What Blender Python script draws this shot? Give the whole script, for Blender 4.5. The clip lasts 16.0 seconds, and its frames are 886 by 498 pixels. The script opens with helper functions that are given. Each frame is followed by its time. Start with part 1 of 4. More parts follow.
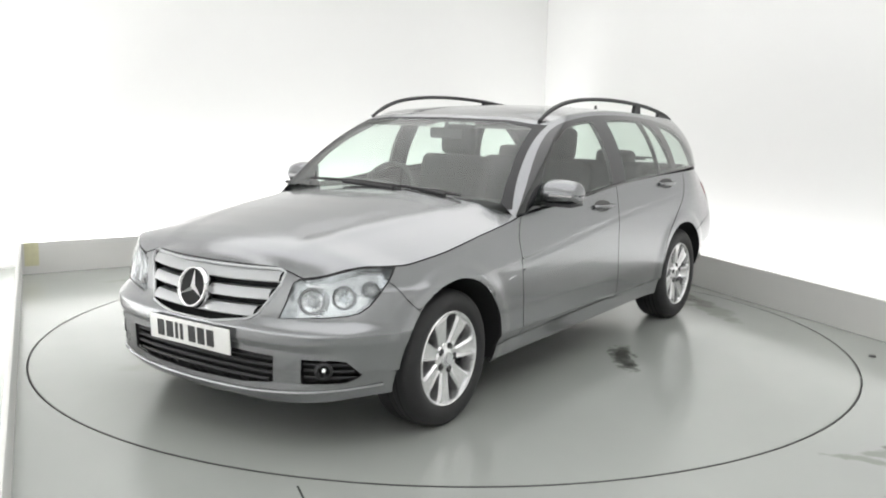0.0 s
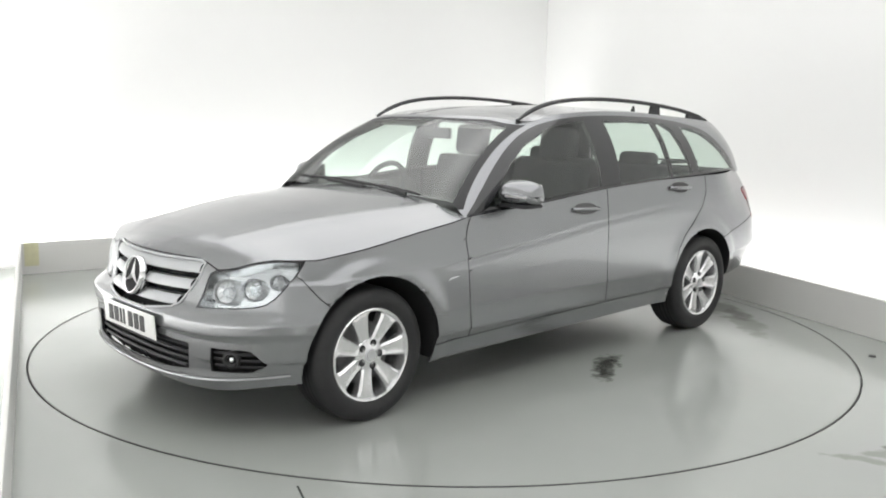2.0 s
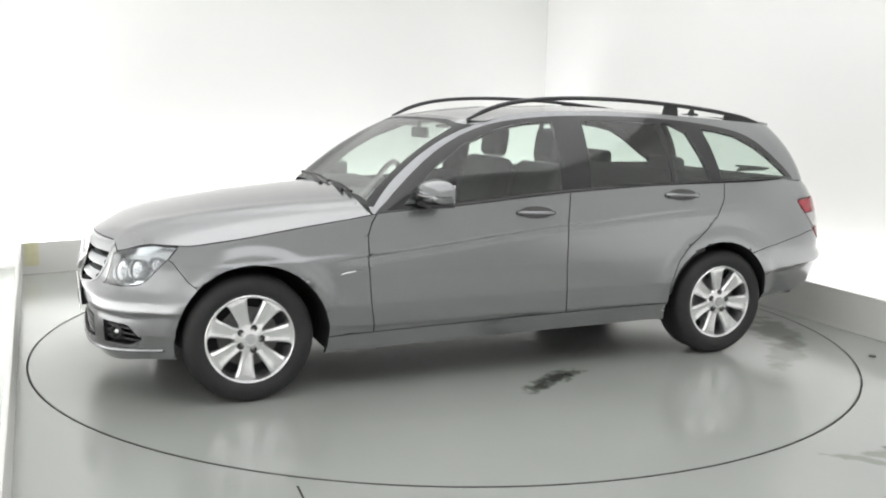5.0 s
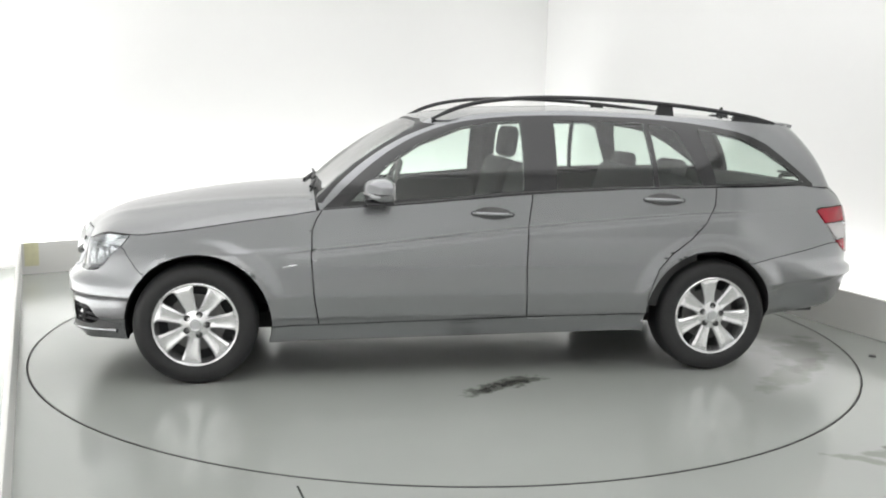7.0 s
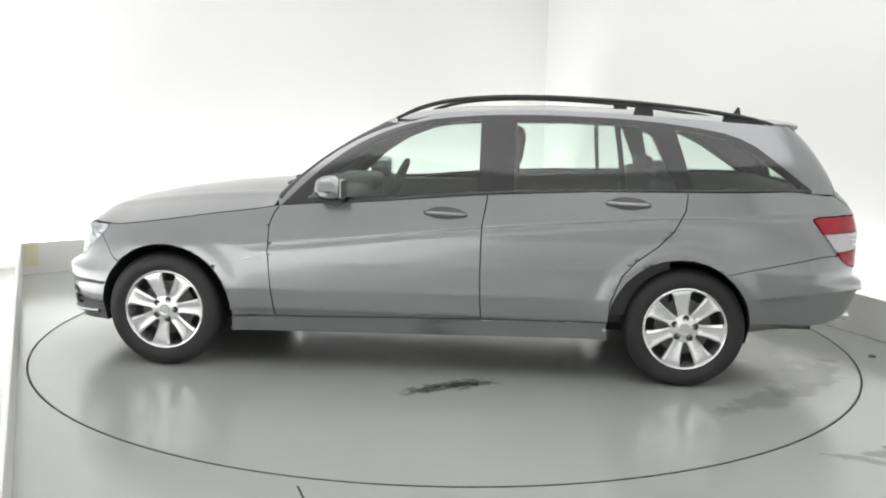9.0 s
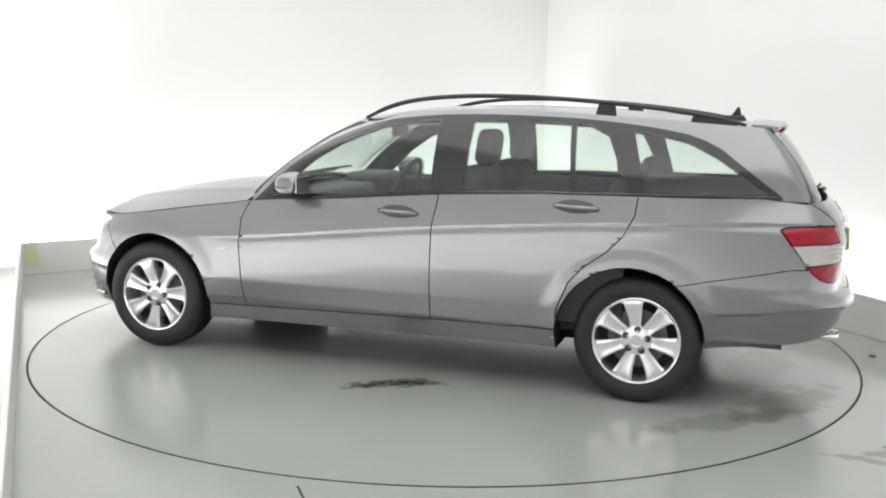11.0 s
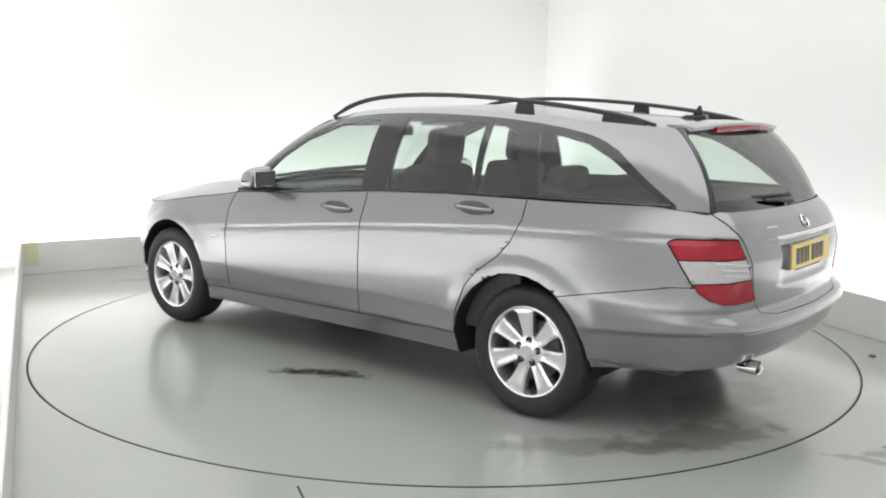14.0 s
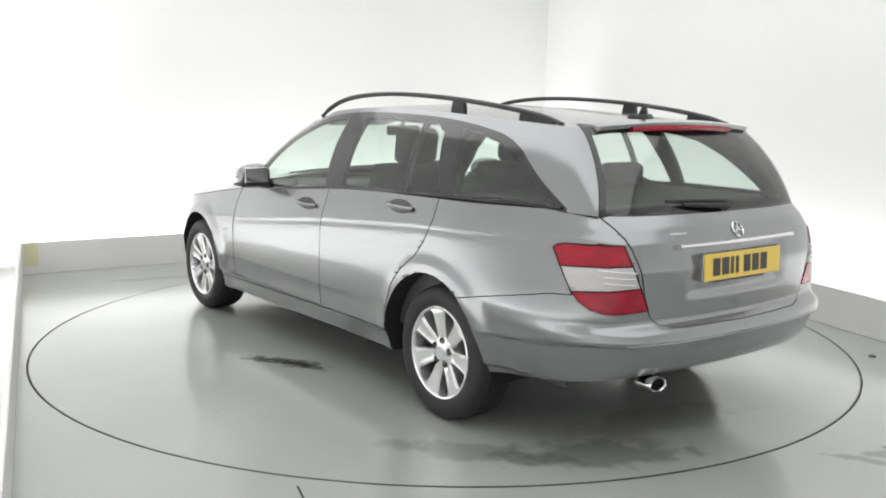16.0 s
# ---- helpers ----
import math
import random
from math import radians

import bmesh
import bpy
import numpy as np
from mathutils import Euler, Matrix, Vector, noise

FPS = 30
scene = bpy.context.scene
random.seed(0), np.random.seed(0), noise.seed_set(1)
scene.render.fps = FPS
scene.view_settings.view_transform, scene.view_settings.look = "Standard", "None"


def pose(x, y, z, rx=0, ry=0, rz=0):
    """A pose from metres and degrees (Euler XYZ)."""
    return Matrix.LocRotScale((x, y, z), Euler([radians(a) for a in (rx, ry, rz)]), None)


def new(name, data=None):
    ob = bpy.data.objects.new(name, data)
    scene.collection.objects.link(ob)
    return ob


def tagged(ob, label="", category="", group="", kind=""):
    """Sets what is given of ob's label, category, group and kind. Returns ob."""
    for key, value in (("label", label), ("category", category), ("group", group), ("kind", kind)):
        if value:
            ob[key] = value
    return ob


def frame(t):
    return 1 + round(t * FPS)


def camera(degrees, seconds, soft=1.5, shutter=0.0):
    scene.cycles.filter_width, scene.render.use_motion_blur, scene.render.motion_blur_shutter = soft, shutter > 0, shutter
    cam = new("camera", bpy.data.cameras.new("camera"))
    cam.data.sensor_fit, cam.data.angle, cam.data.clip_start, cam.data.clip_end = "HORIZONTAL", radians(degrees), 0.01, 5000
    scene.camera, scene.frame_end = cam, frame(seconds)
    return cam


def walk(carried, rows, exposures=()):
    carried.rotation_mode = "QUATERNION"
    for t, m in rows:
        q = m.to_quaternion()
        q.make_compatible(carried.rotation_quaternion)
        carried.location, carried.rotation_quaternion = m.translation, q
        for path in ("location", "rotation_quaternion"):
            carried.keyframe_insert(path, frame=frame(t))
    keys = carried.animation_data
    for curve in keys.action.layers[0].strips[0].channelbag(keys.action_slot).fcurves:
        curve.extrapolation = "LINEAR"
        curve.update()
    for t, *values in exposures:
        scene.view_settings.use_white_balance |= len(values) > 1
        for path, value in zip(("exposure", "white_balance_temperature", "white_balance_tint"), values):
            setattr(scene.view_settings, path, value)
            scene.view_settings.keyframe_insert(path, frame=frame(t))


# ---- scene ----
from mathutils.bvhtree import BVHTree

cam = camera(51.85, 16.0, soft=1.9)
walk(cam, [(t, pose(0, -5.711, 1.423) @ pose(0, 0, 0, 0, 0, 0.201) @ pose(0, 0, 0, 90 - 8.924, 0, 0) @ pose(0, 0, 0, 0, 0, 1.085))
           for t in (0.0, 16.0)], exposures=[(0.0, 0.11), (16.0, 0.11)])

# ---- light ----
world = bpy.data.worlds.new("studio")
world.use_nodes = True
world.node_tree.nodes["Background"].inputs[0].default_value = (1, 1, 1, 1)
world.node_tree.nodes["Background"].inputs[1].default_value = 0.05
scene.world = world


def area_lamp(name, m, sx, sy, watts, colour=(1, 1, 1)):
    la = bpy.data.lights.new(name, "AREA")
    la.shape, la.size, la.size_y, la.energy, la.color = "RECTANGLE", sx, sy, watts, colour
    ob = new(name, la)
    ob.matrix_world = m
    return ob


# room plan: floor line corners, a skewed rectangle
LEFT_NEAR, LEFT_BACK = Vector((0.03, -6.10)), Vector((-3.44, 1.555))
BACK_RIGHT, RIGHT_NEAR = Vector((0.93, 4.46)), Vector((4.75, -4.95))
PLAN = [LEFT_NEAR, LEFT_BACK, BACK_RIGHT, RIGHT_NEAR]
ROOM_H, PLINTH_H, GAP = 3.6, 0.262, 0.4

area_lamp("ceiling_softbox_lamp", pose(0.6, -1.2, ROOM_H - 0.14, 0, 0, 24.5), 4.9, 7.8, 122, (1.0, 1.0, 1.0))
# the last strip, behind the camera, is added to brighten the car's flank
for a, b, watts in ((LEFT_NEAR, LEFT_BACK, 80), (LEFT_BACK, BACK_RIGHT, 48), (BACK_RIGHT, RIGHT_NEAR, 40), (RIGHT_NEAR, LEFT_NEAR, 17)):
    d = b - a
    n = Vector((-d.y, d.x)).normalized()
    mid = (a + b) / 2 + n * 0.13
    ang = math.degrees(math.atan2(d.y, d.x))
    area_lamp("trough_lamp", pose(mid.x, mid.y, 0.06, 180, 0, ang), d.length - 0.1, 0.1, watts)


# ---- materials ----
def mat(name, colour, rough=0.5, metal=0.0, coat=0.0, grain=0.0, grain_scale=40.0, bump=0.0, bump_scale=200.0, spec=0.5, stain=0.0, stain_scale=2.0):
    m = bpy.data.materials.new(name)
    m.use_nodes = True
    nt = m.node_tree
    b = nt.nodes["Principled BSDF"]
    b.inputs["Base Color"].default_value = (*colour, 1)
    b.inputs["Roughness"].default_value = rough
    b.inputs["Metallic"].default_value = metal
    b.inputs["Coat Weight"].default_value = coat
    b.inputs["Coat Roughness"].default_value = 0.07
    b.inputs["Specular IOR Level"].default_value = spec
    if grain or stain or bump:
        co = nt.nodes.new("ShaderNodeTexCoord")
    last = None
    for amount, scale in ((grain, grain_scale), (stain, stain_scale)):
        if not amount:
            continue
        no = nt.nodes.new("ShaderNodeTexNoise")
        no.inputs["Scale"].default_value = scale
        no.inputs["Detail"].default_value = 6
        nt.links.new(co.outputs["Object"], no.inputs["Vector"])
        mx = nt.nodes.new("ShaderNodeMix")
        mx.data_type = "RGBA"
        mx.inputs["A"].default_value = (*[c * (1 - amount) for c in colour], 1)
        mx.inputs["B"].default_value = (*[min(1, c * (1 + amount)) for c in colour], 1)
        nt.links.new(no.outputs["Fac"], mx.inputs["Factor"])
        if last is not None:
            mm = nt.nodes.new("ShaderNodeMix")
            mm.data_type = "RGBA"
            mm.inputs["Factor"].default_value = 0.5
            nt.links.new(last, mm.inputs["A"])
            nt.links.new(mx.outputs["Result"], mm.inputs["B"])
            last = mm.outputs["Result"]
        else:
            last = mx.outputs["Result"]
    if last is not None:
        nt.links.new(last, b.inputs["Base Color"])
    if bump:
        no = nt.nodes.new("ShaderNodeTexNoise")
        no.inputs["Scale"].default_value = bump_scale
        nt.links.new(co.outputs["Object"], no.inputs["Vector"])
        bp = nt.nodes.new("ShaderNodeBump")
        bp.inputs["Strength"].default_value = bump
        bp.inputs["Distance"].default_value = 0.002
        nt.links.new(no.outputs["Fac"], bp.inputs["Height"])
        nt.links.new(bp.outputs["Normal"], b.inputs["Normal"])
    return m


def glass_mat(name, tint, rough=0.02, gloss=1.0):
    m = bpy.data.materials.new(name)
    m.use_nodes = True
    nt = m.node_tree
    nt.nodes.clear()
    out = nt.nodes.new("ShaderNodeOutputMaterial")
    tr = nt.nodes.new("ShaderNodeBsdfTransparent")
    tr.inputs["Color"].default_value = (*tint, 1)
    gl = nt.nodes.new("ShaderNodeBsdfGlossy")
    gl.inputs["Roughness"].default_value = rough
    fr = nt.nodes.new("ShaderNodeLayerWeight")
    fr.inputs["Blend"].default_value = 0.5
    po = nt.nodes.new("ShaderNodeMath")
    po.operation = "POWER"
    po.inputs[1].default_value = 4.0
    mu = nt.nodes.new("ShaderNodeMath")
    mu.operation = "MULTIPLY_ADD"
    mu.inputs[1].default_value = 0.9 * gloss
    mu.inputs[2].default_value = 0.085 * gloss
    mx = nt.nodes.new("ShaderNodeMixShader")
    nt.links.new(fr.outputs["Facing"], po.inputs[0])
    nt.links.new(po.outputs[0], mu.inputs[0])
    nt.links.new(mu.outputs[0], mx.inputs[0])
    nt.links.new(tr.outputs[0], mx.inputs[1])
    nt.links.new(gl.outputs[0], mx.inputs[2])
    nt.links.new(mx.outputs[0], out.inputs[0])
    return m


PAINT = mat("silver_paint", (0.272, 0.277, 0.287), 0.27, 0.9, 0.75, grain=0.06, grain_scale=900, stain=0.03, stain_scale=3)
BLACK = mat("black_plastic", (0.018, 0.018, 0.02), 0.45, grain=0.2, grain_scale=120, bump=0.1, bump_scale=600)
GLOSSBLACK = mat("gloss_black_trim", (0.012, 0.012, 0.014), 0.12, coat=0.5, grain=0.1)
DARK = mat("dark_cavity", (0.008, 0.008, 0.009), 0.8, grain=0.2)
RUBBER = mat("tyre_rubber", (0.017, 0.017, 0.018), 0.62, grain=0.25, grain_scale=30, bump=0.25, bump_scale=250)
ALLOY = mat("silver_alloy", (0.78, 0.78, 0.79), 0.27, 0.85, grain=0.05, grain_scale=60)
CHROME = mat("chrome", (0.82, 0.82, 0.83), 0.1, 1.0, grain=0.03)
SATIN = mat("satin_silver_plastic", (0.55, 0.56, 0.57), 0.3, 0.6, grain=0.04)
STEEL = mat("dark_steel", (0.12, 0.12, 0.12), 0.5, 0.8, grain=0.3, grain_scale=60)
GLASS = glass_mat("green_tinted_glass", (0.84, 0.92, 0.87), gloss=1.1)
LENS = glass_mat("clear_lens", (0.93, 0.95, 0.96), gloss=0.7)
REDLENS = mat("red_lamp_lens", (0.30, 0.004, 0.018), 0.16, coat=0.2, spec=0.4, grain=0.45, grain_scale=22)
CLEARLENS = mat("white_lamp_lens", (0.46, 0.44, 0.44), 0.15, coat=0.6, grain=0.12, grain_scale=80)
REFLECTOR = mat("lamp_reflector", (0.66, 0.67, 0.68), 0.14, 1.0, grain=0.06, grain_scale=50, bump=0.6, bump_scale=110)
FABRIC = mat("charcoal_seat_fabric", (0.050, 0.052, 0.053), 0.85, grain=0.3, grain_scale=220, bump=0.3, bump_scale=500)
DASH = mat("dark_dashboard", (0.055, 0.056, 0.056), 0.6, grain=0.2, grain_scale=150)
LINER = mat("grey_headlining", (0.35, 0.35, 0.34), 0.9, grain=0.06, grain_scale=150)
PLATE_W = mat("white_plate", (0.80, 0.80, 0.78), 0.3, coat=0.4, grain=0.03)
PLATE_Y = mat("yellow_plate", (0.72, 0.50, 0.03), 0.3, coat=0.4, grain=0.04)
INK = mat("black_ink", (0.02, 0.02, 0.02), 0.4, grain=0.1)
WALL = mat("white_wall_paint", (0.86, 0.86, 0.85), 0.85, grain=0.015, grain_scale=3, stain=0.02, stain_scale=0.7, bump=0.04, bump_scale=60)
PLINTH = mat("off_white_board", (0.67, 0.665, 0.645), 0.55, grain=0.04, grain_scale=8, stain=0.06, stain_scale=1.2, bump=0.05, bump_scale=80)
TAPE = mat("yellowed_tape", (0.62, 0.60, 0.40), 0.6, grain=0.12, grain_scale=20)
SLOT = mat("dark_slot", (0.02, 0.025, 0.022), 0.8, grain=0.3)


def floor_mat(name):
    m = mat(name, (0.365, 0.380, 0.361), 0.2, 0.0, spec=0.85, grain=0.08, grain_scale=2.2, stain=0.10, stain_scale=0.9, bump=0.02, bump_scale=6)
    nt = m.node_tree
    b = nt.nodes["Principled BSDF"]
    co = nt.nodes.new("ShaderNodeTexCoord")
    no = nt.nodes.new("ShaderNodeTexNoise")
    no.inputs["Scale"].default_value = 1.6
    no.inputs["Detail"].default_value = 8
    ra = nt.nodes.new("ShaderNodeMapRange")
    ra.inputs["From Min"].default_value, ra.inputs["From Max"].default_value = 0.2, 0.8
    ra.inputs["To Min"].default_value, ra.inputs["To Max"].default_value = 0.12, 0.24
    nt.links.new(co.outputs["Object"], no.inputs["Vector"])
    nt.links.new(no.outputs["Fac"], ra.inputs["Value"])
    nt.links.new(ra.outputs["Result"], b.inputs["Roughness"])
    return m


def stained(name, blots):
    """The floor paint with dirty blots: centre x, y, turn, half length, half width, how dark, how ragged."""
    m = floor_mat(name)
    nt = m.node_tree
    b = nt.nodes["Principled BSDF"]
    col = b.inputs["Base Color"].links[0].from_socket
    co = nt.nodes.new("ShaderNodeTexCoord")
    for x, y, turn, ln, wd, dark, ragged, scale in blots:
        mp = nt.nodes.new("ShaderNodeMapping")
        mp.vector_type = "TEXTURE"
        mp.inputs["Location"].default_value = (x, y, 0)
        mp.inputs["Rotation"].default_value = (0, 0, radians(turn))
        mp.inputs["Scale"].default_value = (ln, wd, 1)
        le = nt.nodes.new("ShaderNodeVectorMath")
        le.operation = "LENGTH"
        no = nt.nodes.new("ShaderNodeTexNoise")
        no.inputs["Scale"].default_value = scale
        no.inputs["Detail"].default_value = 7
        ad = nt.nodes.new("ShaderNodeMath")
        ad.operation = "MULTIPLY_ADD"
        ad.inputs[1].default_value = ragged
        ra = nt.nodes.new("ShaderNodeMapRange")
        ra.interpolation_type = "SMOOTHSTEP"
        ra.inputs["From Min"].default_value, ra.inputs["From Max"].default_value = 0.55 + ragged * 0.5, 1.15 + ragged * 0.5
        ra.inputs["To Min"].default_value, ra.inputs["To Max"].default_value = 1.0, 0.0
        mx = nt.nodes.new("ShaderNodeMix")
        mx.data_type = "RGBA"
        mx.blend_type = "MULTIPLY"
        mx.inputs["B"].default_value = (dark, dark, dark * 0.97, 1)
        nt.links.new(co.outputs["Object"], mp.inputs["Vector"])
        nt.links.new(mp.outputs["Vector"], le.inputs[0])
        nt.links.new(co.outputs["Object"], no.inputs["Vector"])
        nt.links.new(no.outputs["Fac"], ad.inputs[0])
        nt.links.new(le.outputs["Value"], ad.inputs[2])
        nt.links.new(ad.outputs[0], ra.inputs["Value"])
        nt.links.new(ra.outputs["Result"], mx.inputs["Factor"])
        nt.links.new(col, mx.inputs["A"])
        col = mx.outputs["Result"]
    nt.links.new(col, b.inputs["Base Color"])
    return m


# oil smears and damp dirt that turn with the deck, and scuffs on the fixed floor
DECK = stained("stained_deck_paint", [(-0.09, 1.20, 31, 0.22, 0.06, 0.42, 2.4, 14), (-0.21, 1.13, 24, 0.15, 0.08, 0.42, 2.4, 15), (0.0, 1.27, 40, 0.12, 0.04, 0.48, 2.4, 18),
                                      (-2.05, 0.75, 62, 0.42, 0.16, 0.62, 2.2, 7), (-1.75, 1.15, 40, 0.45, 0.10, 0.72, 2.4, 6), (-1.9, 0.2, 80, 0.5, 0.2, 0.8, 2.0, 5), (1.2, -0.9, 20, 0.7, 0.3, 0.9, 2.0, 4), (-0.5, -1.3, -20, 0.8, 0.2, 0.92, 2.0, 4)])
FIXED = stained("scuffed_floor_paint", [(1.92, -1.98, 22, 0.20, 0.05, 0.68, 2.6, 12), (2.14, -2.0, -14, 0.28, 0.05, 0.66, 2.6, 12), (1.78, -2.10, -22, 0.15, 0.04, 0.68, 2.4, 14), (2.25, -1.80, 10, 0.22, 0.06, 0.66, 2.6, 12),
                                        (2.6, -0.9, 70, 0.5, 0.08, 0.8, 2.4, 6), (-2.3, 1.55, 30, 0.5, 0.07, 0.85, 2.2, 6)])


# ---- mesh helpers ----
def mesh_of(bm, name, material, smooth=True):
    me = bpy.data.meshes.new(name)
    bm.normal_update()
    bm.to_mesh(me)
    bm.free()
    for m in (material if isinstance(material, (list, tuple)) else [material]):
        me.materials.append(m)
    if smooth:
        me.shade_smooth()
    return me


def part(name, bm, material, parent=None, label="", smooth=True, sharp=0.6):
    if smooth and sharp:
        for e in bm.edges:
            if len(e.link_faces) == 2 and e.calc_face_angle(0) > sharp:
                e.smooth = False
    ob = new(name, mesh_of(bm, name, material, smooth))
    if parent is not None:
        ob.parent = parent
    return tagged(ob, label)


def box_bm(x0, x1, y0, y1, z0, z1, bevel=0.0, seg=2, bm=None):
    own = bmesh.new()
    bmesh.ops.create_cube(own, size=1)
    for v in own.verts:
        v.co = Vector(((x0 + x1) / 2 + v.co.x * (x1 - x0), (y0 + y1) / 2 + v.co.y * (y1 - y0), (z0 + z1) / 2 + v.co.z * (z1 - z0)))
    if bevel:
        bmesh.ops.bevel(own, geom=own.edges[:], offset=bevel, segments=seg, affect="EDGES", profile=0.5)
    if bm is None:
        return own
    join(bm, own)
    return bm


def join(bm, other, m=None):
    vm = {v: bm.verts.new(m @ v.co if m else v.co) for v in other.verts}
    for f in other.faces:
        try:
            nf = bm.faces.new([vm[v] for v in f.verts])
            nf.material_index = f.material_index
        except ValueError:
            pass
    other.free()
    return bm


def moved(bm, m):
    bm.transform(m)
    return bm


def tube_bm(points, radii, seg=10, closed=False, flat=1.0):
    """A round bar along points; flat squeezes it upright."""
    bm = bmesh.new()
    pts = [Vector(p) for p in points]
    rings = []
    for i, p in enumerate(pts):
        a = pts[(i - 1) % len(pts)] if closed or i else pts[i]
        b = pts[(i + 1) % len(pts)] if closed or i < len(pts) - 1 else pts[i]
        t = (b - a).normalized()
        u = Vector((0, 0, 1)) if abs(t.z) < 0.9 else Vector((1, 0, 0))
        s = t.cross(u).normalized()
        u = s.cross(t)
        r = radii[i] if isinstance(radii, (list, tuple)) else radii
        rings.append([bm.verts.new(p + s * r * math.cos(k * math.tau / seg) + u * r * flat * math.sin(k * math.tau / seg)) for k in range(seg)])
    n = len(rings)
    for i in range(n if closed else n - 1):
        for k in range(seg):
            bm.faces.new((rings[i][k], rings[i][(k + 1) % seg], rings[(i + 1) % n][(k + 1) % seg], rings[(i + 1) % n][k]))
    if not closed:
        bm.faces.new(rings[0][::-1])
        bm.faces.new(rings[-1])
    bmesh.ops.recalc_face_normals(bm, faces=bm.faces[:])
    return bm


def lathe_bm(profile, seg=64, closed=True):
    """profile: (radius, y) pairs turned round the y axis."""
    bm = bmesh.new()
    rings = [[bm.verts.new((r * math.cos(k * math.tau / seg), y, r * math.sin(k * math.tau / seg))) for k in range(seg)] for r, y in profile]
    n = len(rings)
    for i in range(n if closed else n - 1):
        a, b = rings[i], rings[(i + 1) % n]
        for k in range(seg):
            bm.faces.new((a[k], a[(k + 1) % seg], b[(k + 1) % seg], b[k]))
    bmesh.ops.recalc_face_normals(bm, faces=bm.faces[:])
    return bm


def slab_bm(outline, axis, a, b, bevel=0.0):
    """A plate: a 2D outline drawn out along an axis from a to b."""
    bm = bmesh.new()

    def at(p, w):
        return {"x": (w, p[0], p[1]), "y": (p[0], w, p[1]), "z": (p[0], p[1], w)}[axis]
    va, vb = [bm.verts.new(at(p, a)) for p in outline], [bm.verts.new(at(p, b)) for p in outline]
    bm.faces.new(va)
    bm.faces.new(vb[::-1])
    for i in range(len(outline)):
        j = (i + 1) % len(outline)
        bm.faces.new((va[i], vb[i], vb[j], va[j]))
    bmesh.ops.recalc_face_normals(bm, faces=bm.faces[:])
    if bevel:
        bmesh.ops.bevel(bm, geom=bm.edges[:], offset=bevel, segments=2, affect="EDGES", profile=0.5)
    return bm


def spline(keys, n):
    """n points along a smooth curve through keys, evenly by chord."""
    k = np.array(keys, float)
    t = np.concatenate([[0], np.cumsum(np.maximum(np.linalg.norm(np.diff(k, axis=0), axis=1), 1e-6) ** 0.5)])
    tang = np.gradient(k, t, axis=0)
    fine = np.linspace(0, t[-1], 40 * len(k))
    i = np.clip(np.searchsorted(t, fine, side="right") - 1, 0, len(k) - 2)
    h = (t[i + 1] - t[i])[:, None]
    u = ((fine - t[i])[:, None]) / h
    c = (2 * u ** 3 - 3 * u ** 2 + 1) * k[i] + (u ** 3 - 2 * u ** 2 + u) * h * tang[i] + (-2 * u ** 3 + 3 * u ** 2) * k[i + 1] + (u ** 3 - u ** 2) * h * tang[i + 1]
    s = np.concatenate([[0], np.cumsum(np.linalg.norm(np.diff(c, axis=0), axis=1))])
    w = np.linspace(0, s[-1], n)
    return np.stack([np.interp(w, s, c[:, j]) for j in range(k.shape[1])], 1)


def smoothstep(a, b, x):
    u = min(1.0, max(0.0, (x - a) / (b - a)))
    return u * u * (3 - 2 * u)


